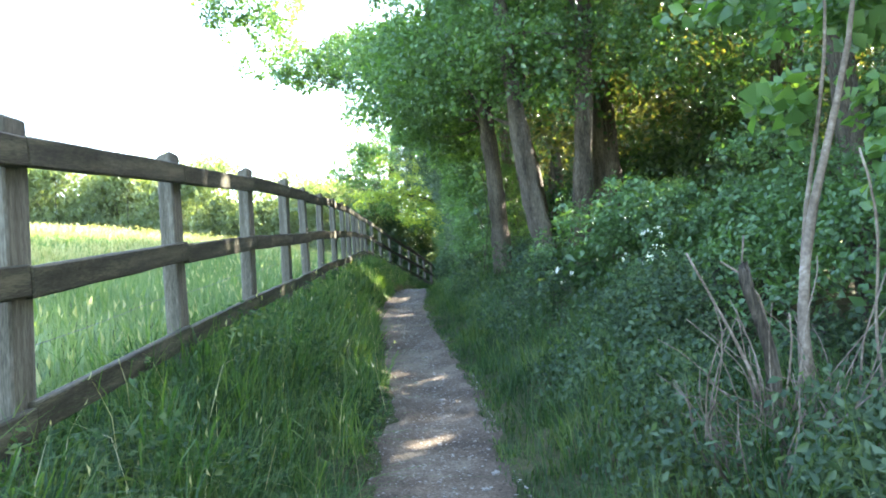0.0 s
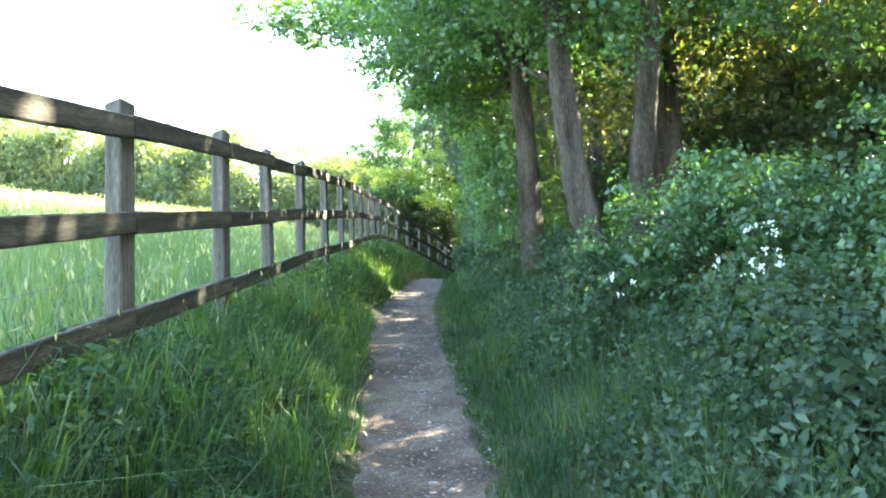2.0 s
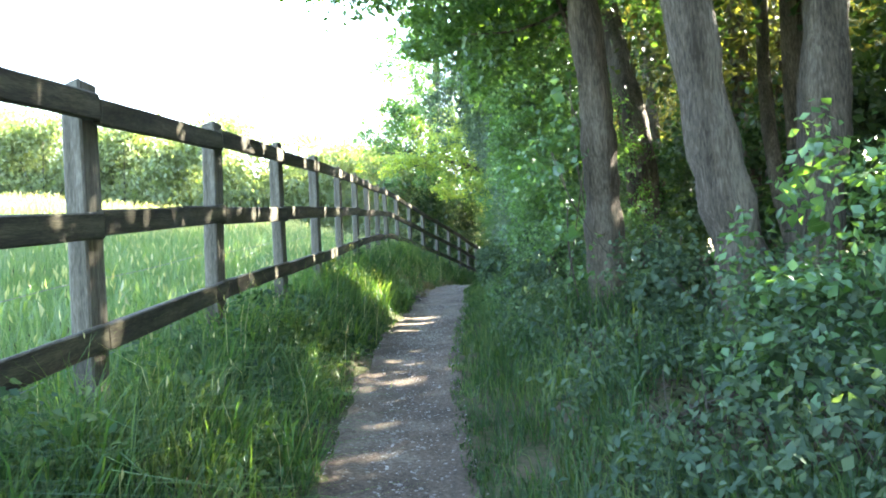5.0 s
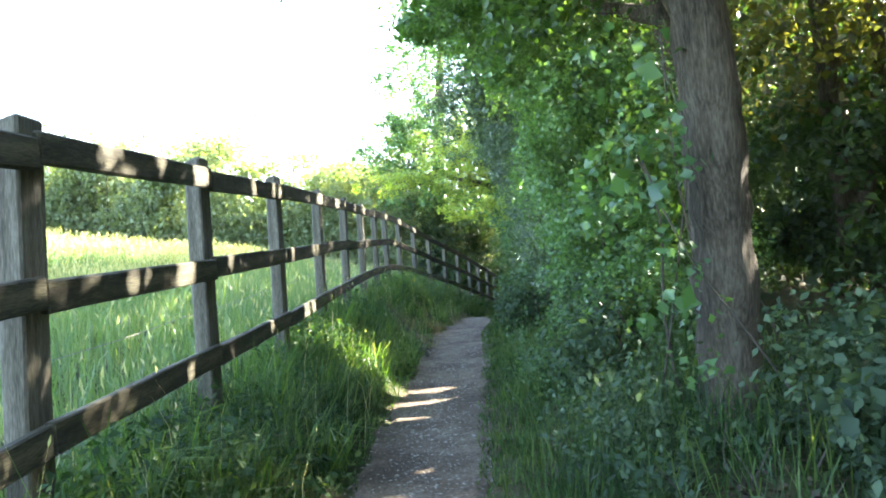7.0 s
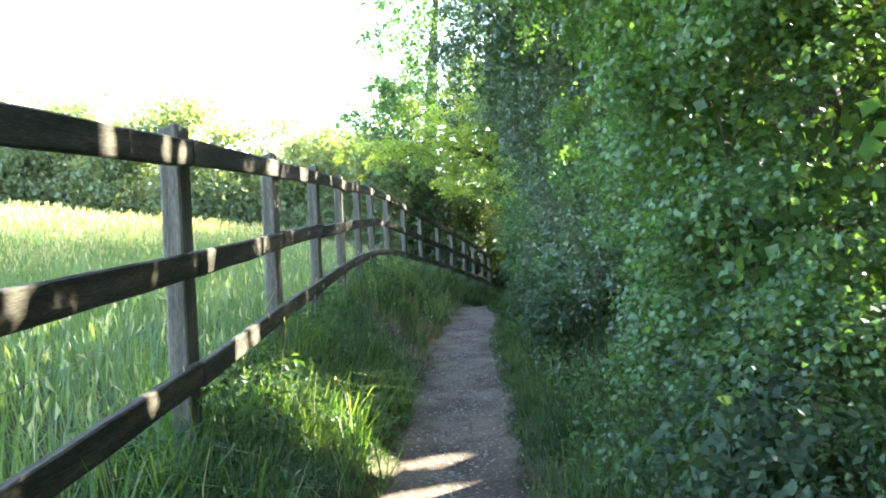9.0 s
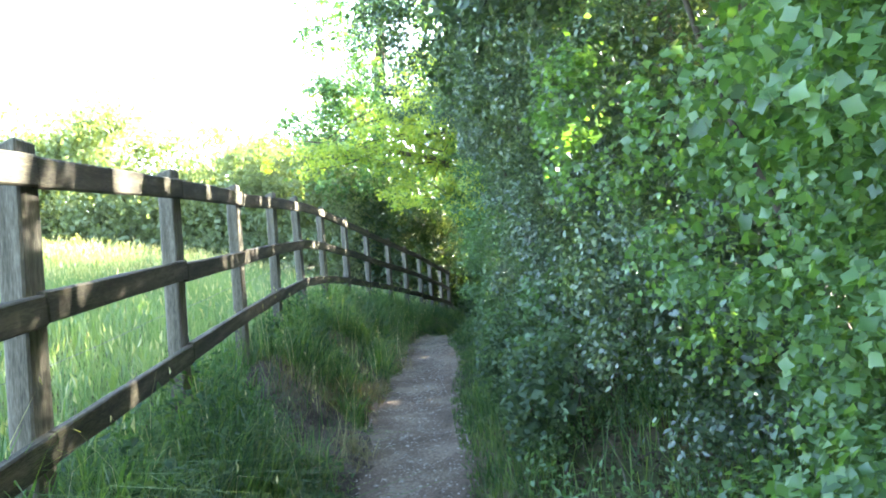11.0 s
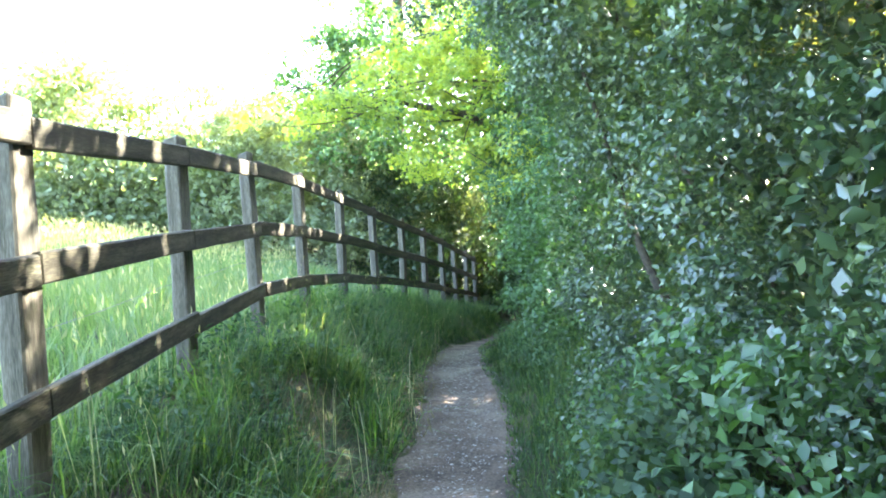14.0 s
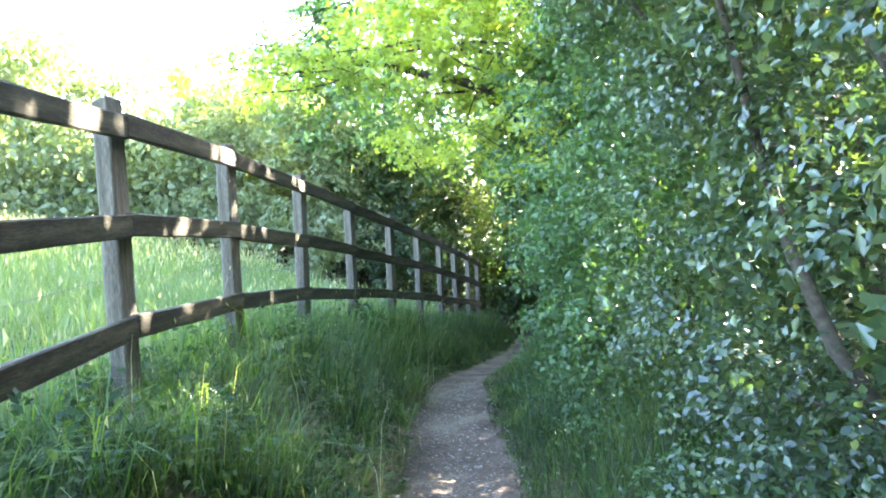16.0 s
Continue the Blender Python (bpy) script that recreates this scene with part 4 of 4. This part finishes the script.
# spring-green tree over the bend, its leaf colour yellowed as if sunlit
tree("tree", 7.3, 29.6,
     [([(7.3, 29.6, 0.7), (7.2, 29.4, 2.6), (6.7, 29.0, 4.0), (6.1, 28.7, 6.5)], [0.22, 0.18, 0.14, 0.05]),
      ([(6.3, 28.8, 3.4), (4.9, 28.2, 4.6), (3.6, 27.8, 4.8), (2.2, 27.6, 5.0)], [0.10, 0.06, 0.03, 0.01])],
     [(5.2, 28.2, 5.0, 1.2, 1.4, 0.9), (4.0, 27.9, 4.9, 1.0, 1.1, 0.75), (2.5, 27.7, 4.6, 1.1, 0.8, 0.28), (3.2, 27.8, 4.75, 0.6, 0.6, 0.2), (5.4, 27.4, 3.9, 0.8, 1.0, 0.6), (4.2, 28.0, 3.85, 0.8, 0.8, 0.2), (5.4, 28.0, 6.2, 1.5, 1.6, 0.9), (4.4, 28.4, 5.5, 0.6, 0.8, 0.4), (6.6, 28.6, 5.6, 1.2, 1.4, 1.2)],
     430, 46, 0.08, 0.18, M_YELLOW, 231, "spring-green tree leaning over the bend in the path, leaves coloured as sunlit", 9, 0.45, 5.0)

# tall tree beyond the bend
tree("tree", 4.6, 38.9,
     [([(4.6, 38.9, -0.4), (4.7, 38.8, 4.0), (4.9, 38.2, 8.0), (5.3, 37.6, 13.0)], [0.34, 0.27, 0.2, 0.05])],
     [(4.5, 36.9, 7.6, 1.8, 1.6, 1.4), (4.4, 37.2, 10.2, 2.0, 1.9, 1.6), (5.2, 37.4, 12.8, 2.2, 2.0, 1.7), (4.2, 36.5, 5.7, 1.4, 1.2, 1.0), (3.0, 36.9, 7.1, 1.5, 1.3, 1.0), (5.6, 37.3, 5.3, 1.5, 1.3, 1.2), (7.2, 38.0, 5.4, 1.5, 1.3, 1.4), (3.2, 36.8, 5.5, 1.4, 1.2, 0.9), (7.2, 37.0, 8.2, 1.9, 1.9, 1.7), (7.2, 37.2, 11.5, 2.0, 2.0, 1.8)],
     820, 40, 0.13, 0.3, M_FRESH, 241, "tall broad-crowned tree beyond the bend", 7)

# hedgerow trees added to block sky and sun, their crowns closing over the hedge
for k, (bx, by, lift) in enumerate([(5.4, 2.6, 0.0), (5.7, 6.8, 0.2), (5.6, 12.6, 0.3), (5.9, 20.3, 0.3), (6.6, 24.6, 0.4), (7.6, 28.6, 0.2), (7.4, 9.8, 0.6), (7.0, 16.4, 0.8), (7.8, 21.6, 0.8)]):
    z0 = gz1(bx, by) + lift
    tree("tree", bx, by,
         [([(bx, by, z0 - 0.5), (bx - 0.1, by + 0.1, z0 + 2.5), (bx - 0.25, by, z0 + 4.5), (bx - 0.3, by - 0.1, z0 + 7.5)], [0.16, 0.13, 0.10, 0.03])],
         [(bx - 0.5, by - 1.2, z0 + 5.6, 1.3, 1.6, 1.0), (bx - 0.3, by + 1.2, z0 + 5.9, 1.4, 1.6, 1.1), (bx + 0.6, by, z0 + 7.2, 1.5, 1.8, 1.1), (bx - 0.7, by, z0 + 7.0, 1.2, 1.6, 0.9)],
         210, 42, 0.10, 0.24, M_OAK, 271 + k, "added slim hedgerow tree with a close green crown, blocking light", 5)

# woodland behind the hedge: slender stems under a thin canopy
wood_r = np.random.default_rng(5)


def wood_tree(seed, mat, label, top, n):
    r3 = np.random.default_rng(seed)
    ob = thing("tree", 0, 0, 0, label, "tree", "woodland trees")
    for i in range(2):
        a = np.array([r3.normal(0, 0.12), r3.normal(0, 0.12), -0.3])
        e = np.array([r3.normal(0, 0.6), r3.normal(0, 0.6), top])
        v, q = tube(bent(a, e, 12, 0.12, seed + i), np.linspace(0.10, 0.02, 12), 8, 0.08, seed)
        part_mesh("trunk", mesh_from("trunk", v, q, M_BARK, True), ob)
    vols = [(r3.normal(0, 0.9), r3.normal(0, 0.9), r3.uniform(0.42, 1.0) * top, r3.uniform(0.9, 1.4), r3.uniform(0.9, 1.4), r3.uniform(0.6, 0.9)) for _ in range(8)]
    part_mesh("crown", foliage("crown", vols, n, 18, 0.135, 0.25, mat, seed, 0.62, 0.4, world_space=False, core=0.0, soft=True), ob)
    return ob


TALL = [wood_tree(301, M_SHADED_LEAF, "slender tall woodland tree with a leafy crown", 8.6, 380), wood_tree(302, M_BROWN, "slender tall woodland tree with thin bronze leaves", 8.0, 330)]
LOW = [wood_tree(303, M_SHADED_LEAF, "low woodland thorn tree with a leafy crown", 6.3, 330), wood_tree(304, M_BROWN, "low woodland tree with thin bronze leaves", 6.3, 280)]
protos = TALL + LOW
tunnelled = []
first = {0: True, 1: True, 2: True, 3: True}
for j, yy in enumerate(np.arange(-4.5, 38, 2.9)):
    # the outermost column is added to keep the sun out of the wood
    for c_, xx in enumerate((6.7, 9.9, 13.4)):
        px_, py_ = xx + wood_r.normal(0, 0.45) + 0.11 * max(yy - 8, 0), yy + wood_r.normal(0, 0.6)
        # tall or low by stretch, chosen to block the sun or let it past
        k = (j + c_) % 2 + (0 if yy < 11 or yy > 31 or 21 < yy < 30 else 2)
        m = pose(px_, py_, gz1(px_, py_), 0, 0, wood_r.uniform(0, 360))
        if first[k]:
            protos[k].matrix_basis = m
            first[k] = False
        else:
            ob = copy_thing(protos[k], m)
            if py_ > 4:
                tunnelled.append((ob, m))


# hedge across the far side of the field
def far_shrub(seed, mat, tall):
    r3 = np.random.default_rng(seed)
    ob = thing("hedge_shrub", 0, 0, 0, "rounded thorn shrub in the far field hedge", "bush", "far field hedge")
    vols = [(r3.uniform(-2.2, 2.2), r3.uniform(-0.6, 0.6), 0.7 + (tall - 1.5) * r3.random() ** 1.3, r3.uniform(0.7, 1.2), r3.uniform(0.7, 1.0), r3.uniform(0.5, 0.9)) for _ in range(17)]
    for i, k in enumerate(vols[:5]):
        v, q = tube(bent((r3.normal(0, 0.3), 0, -0.2), k[:3], 7, 0.2, seed + i), np.linspace(0.06, 0.012, 7), 6, 0.1, seed + i)
        part_mesh("stem", mesh_from("stem", v, q, M_TWIG, True), ob)
    part_mesh("foliage", foliage("foliage", vols, 330, 18, 0.17, 0.25, mat, seed, 0.62, 0.1, world_space=False, core=6.0, soft=True), ob)
    return ob


fp = [far_shrub(401, M_HAZED, 4.9), far_shrub(402, M_HAZED, 4.6), far_shrub(403, M_HAZED, 5.3), far_shrub(404, M_HAZED, 5.4)]
for i in range(40):
    row, k = divmod(i, 24)
    xx, yy = (5.0 - 1.9 * k if row == 0 else 3.6 - 2.5 * k) + wood_r.normal(0, 0.5), 40.0 + 0.08 * k + 2.2 * row + wood_r.normal(0, 0.9)
    m = pose(xx, yy, gz1(xx, yy), 0, 0, wood_r.uniform(-25, 25) + 180 * (i % 2)) @ Matrix.Diagonal((1, 1, 1.04, 1))
    if i < 4:
        fp[i].matrix_basis = m
    else:
        copy_thing(fp[int(wood_r.integers(4))], m)

# understorey shrubs between the woodland stems
def under_shrub(seed, mat):
    r3 = np.random.default_rng(seed)
    ob = thing("woodland_shrub", 0, 0, 0, "dark shaded shrub under the woodland trees", "bush", "woodland understorey")
    vols = [(r3.uniform(-0.5, 0.5), r3.uniform(-1.1, 1.1), r3.uniform(0.5, 2.6), r3.uniform(0.6, 0.9), r3.uniform(0.8, 1.1), r3.uniform(0.5, 0.8)) for _ in range(7)]
    for i, k in enumerate(vols[:5]):
        v, q = tube(bent((r3.normal(0, 0.2), r3.normal(0, 0.3), -0.2), k[:3], 7, 0.2, seed + i), np.linspace(0.035, 0.008, 7), 6, 0.1, seed + i)
        part_mesh("stem", mesh_from("stem", v, q, M_TWIG, True), ob)
    part_mesh("foliage", foliage("foliage", vols, 220, 18, 0.125, 0.18, mat, seed, 0.62, 0.3, world_space=False), ob)
    return ob


us_ = [under_shrub(501, M_SHADED_LEAF), under_shrub(502, M_SHADED_LEAF)]
for i, (xx, yy) in enumerate([(8.0, 38.6), (9.4, 40.0), (11.2, 39.4), (12.6, 37.6), (11.8, 35.4), (10.4, 43.2), (13.0, 41.8), (7.4, 42.6), (10.6, 33.2), (12.4, 33.4)]):
    copy_thing(us_[i % 2], pose(xx, yy, gz1(xx, yy), 0, 0, 40 * i))
for i, yy in enumerate(list(np.arange(0.5, 27, 2.1)) + list(np.arange(0, 36, 3.2))):
    # the outer row at x = 15 is added to block low sun
    xx = (7.0 if i < 13 else 15.0) + 0.11 * max(yy - 10, 0) + wood_r.normal(0, 0.25)
    m = pose(xx, yy, gz1(xx, yy), 0, 0, wood_r.uniform(-20, 20) + 180 * (i % 2))
    if i < 2:
        us_[i].matrix_basis = m
    else:
        copy_thing(us_[i % 2], m)

# dark wood closing the view past the bend, plus trees added to block the sun
for i, (xx, yy) in enumerate([(8.6, 30.5), (9.6, 33.5), (10.6, 36.5), (12.4, 40.5), (8.0, 44.0), (4.0, 45.0), (13.5, 44), (11.4, 31.5), (5.9, 13.0), (7.6, 8.2), (6.2, 5.6), (8.2, 11.6), (5.6, 1.2), (7.6, 32.4), (8.6, 35.6), (13.2, 36.0), (14.8, 40.0), (12.6, 33.8), (10.2, 39.0)]):
    m = pose(xx, yy, gz1(xx, yy) - 0.1, 0, 0, 77 * i)
    ob = copy_thing(protos[i % 2], m)
    if yy > 4:
        tunnelled.append((ob, m))

# woodland crowns cut by the same tunnels, so the sun reaches those spots
for ob, m in tunnelled:
    for ch in ob.children:
        if ch.name.startswith("crown"):
            me = ch.data
            co = np.zeros(len(me.vertices) * 3)
            me.vertices.foreach_get("co", co)
            co = co.reshape(-1, 4, 3)
            R_ = np.array(m)
            wc = co.mean(axis=1) @ R_[:3, :3].T + R_[:3, 3]
            v = co[~in_gap(wc)].reshape(-1, 3)
            q = np.arange(len(v) // 4)[:, None] * 4
            ch.data = mesh_from("crown", v, np.concatenate([q + [0, 1, 2], q + [0, 2, 3]], axis=1).reshape(-1, 3), me.materials[0])

# ---- by the start: dead stems and a young maple ----
dead = thing("dead_branches", 2.15, 3.35, gz1(2.15, 3.35), "broken pale dead stems standing in the undergrowth", "branches")
D0 = np.array(dead.location)
r2 = np.random.default_rng(81)
for a, b, r in [((2.2, 3.4, 0), (1.75, 3.25, 1.05), 0.018), ((2.22, 3.45, 0), (1.95, 3.3, 1.0), 0.020), ((2.2, 3.4, 0), (2.08, 3.3, 1.12), 0.014), ((2.2, 3.3, 0), (2.15, 3.1, 0.75), 0.016),
                ((2.25, 3.4, 0.1), (2.5, 3.35, 1.0), 0.010), ((2.2, 3.35, 0.15), (1.7, 3.2, 0.75), 0.008), ((2.2, 3.35, 0.3), (1.6, 3.3, 0.66), 0.007), ((2.3, 3.5, 0.0), (2.9, 3.3, 0.8), 0.010),
                ((2.15, 3.3, 0.1), (2.3, 3.0, 0.45), 0.009), ((2.6, 3.4, 0.0), (2.75, 3.2, 0.9), 0.012)]:
    p = bent(np.array(a) + [0, 0, 0], np.array(b), 9, 0.3, int(r2.integers(999))) + np.array([0, 0, gz1(2.15, 3.35)]) - D0
    v, q = tube(p, np.linspace(0.62 * r, 0.25 * r, 9), 7, 0.15, 5)
    part_mesh("branch", mesh_from("branch", v, q, M_DEAD, True), dead)

# snapped stump among the stems
p = bent((0, 0, -0.05), (-0.09, -0.05, 0.92), 9, 0.12, 61)
v, q = tube(p, np.linspace(0.04, 0.022, 9), 11, 0.3, 9)
v[-13:-2, 2] += np.random.default_rng(62).uniform(-0.05, 0.09, 11)
part_mesh("stump", mesh_from("stump", v, q, M_BARK, True), dead, "snapped brown stump")
for i in range(60):
    a = np.array([2.15 + r2.normal(0, 0.28), 3.3 + r2.normal(0, 0.15), 0.02])
    b = a + np.array([r2.normal(-0.1, 0.3), r2.normal(-0.05, 0.15), r2.uniform(0.2, 0.85)])
    a[0], b[0] = max(a[0], 1.9), max(b[0], 1.75)
    a[2] += gz1(a[0], a[1])
    b[2] += gz1(2.15, 3.35)
    v, q = tube(bent(a - D0, b - D0, 8, 0.25, 800 + i), np.linspace(r2.uniform(0.004, 0.008), 0.002, 8), 5, 0.1, i)
    part_mesh("twig", mesh_from("twig", v, q, M_DEAD, True), dead)

sap = thing("sapling", 2.45, 3.4, gz1(2.45, 3.4) - 0.03, "young field maple with slim grey stems and large leaves", "tree")
S0 = np.array(sap.location)
for a, b, r in [((2.36, 3.32, 0), (2.80, 3.3, 2.7), 0.034), ((2.50, 3.42, 0), (2.70, 3.45, 2.7), 0.017), ((2.75, 3.2, 0), (2.62, 3.15, 1.4), 0.008)]:
    p = bent(np.array(a, float), np.array(b, float), 11, 0.12, 7) + np.array([0, 0, gz1(2.5, 3.4)]) - S0
    v, q = tube(p, np.linspace(r, 0.006, 11), 8, 0.08, 3)
    part_mesh("stem", mesh_from("stem", v, q, M_DEAD, True), sap)
zz = S0[2]
part_mesh("foliage", foliage("foliage", [(2.55, 3.6, zz + 1.75, 0.35, 0.3, 0.3), (3.0, 3.5, zz + 2.3, 0.5, 0.5, 0.5), (2.4, 3.7, zz + 2.4, 0.4, 0.4, 0.35), (3.1, 3.4, zz + 1.5, 0.3, 0.3, 0.4)], 56, 9, 0.075, 0.09, M_FRESH, 91, 0.85, 0.4, origin=tuple(S0)), sap, "bright lobed leaves")

# ---- loose stones on the path ----
sm = []
for k in range(5):
    bm = bmesh.new()
    bmesh.ops.create_icosphere(bm, subdivisions=1, radius=1.0)
    rr = random.Random(k)
    for v in bm.verts:
        v.co = Vector((v.co.x * rr.uniform(0.8, 1.25), v.co.y * rr.uniform(0.7, 1.1), v.co.z * 0.5)) * rr.uniform(0.85, 1.15)
    me = bpy.data.meshes.new("stone")
    bm.to_mesh(me)
    bm.free()
    me.materials.append(M_STONE)
    sm.append(me)
r2 = np.random.default_rng(95)
for i in range(280):
    y = r2.uniform(2.5, 27)
    x = path_x(y) + r2.normal(0, 0.5) * path_half(y) * 0.9
    if abs(x - path_x(y)) > path_half(y) * 0.98:
        continue
    s = r2.uniform(0.008, 0.02) * (1.6 if y < 9 and i % 3 == 0 else 1.0)
    st = part_mesh("stone", sm[i % 5], path)
    st.matrix_basis = Matrix.Translation((x, y, float(path_top(x, y)) + s * 0.12)) @ pose(0, 0, 0, r2.uniform(-20, 20), 0, r2.uniform(0, 360)) @ Matrix.Diagonal((s, s, s, 1))
# the finer gravel
n = 17000
y = r2.uniform(1.5, 28, n)
x = path_x(y) + np.clip(r2.normal(0, 0.55, n), -1, 1) * path_half(y)
c = np.stack([x, y, path_top(x, y)], 1)
s = (0.003 + 0.011 * r2.random(n) ** 2.5)[:, None]
oct_v = np.array([[1, 0, 0], [-0.9, 0.1, 0], [0, 1, 0.05], [0.1, -1, 0], [0, 0, 0.4], [0, 0, -0.4]])
v = (c[:, None, :] + oct_v[None] * s[:, None, :] * r2.uniform(0.6, 1.4, (n, 6, 3))).reshape(-1, 3)
of = np.array([[0, 2, 4], [2, 1, 4], [1, 3, 4], [3, 0, 4]])
f = (np.arange(n)[:, None, None] * 6 + of[None]).reshape(-1, 3)
gr = part_mesh("gravel", mesh_from("gravel", v, f, M_STONE), path)
tagged(gr, "fine pale gravel", kind="stuff")
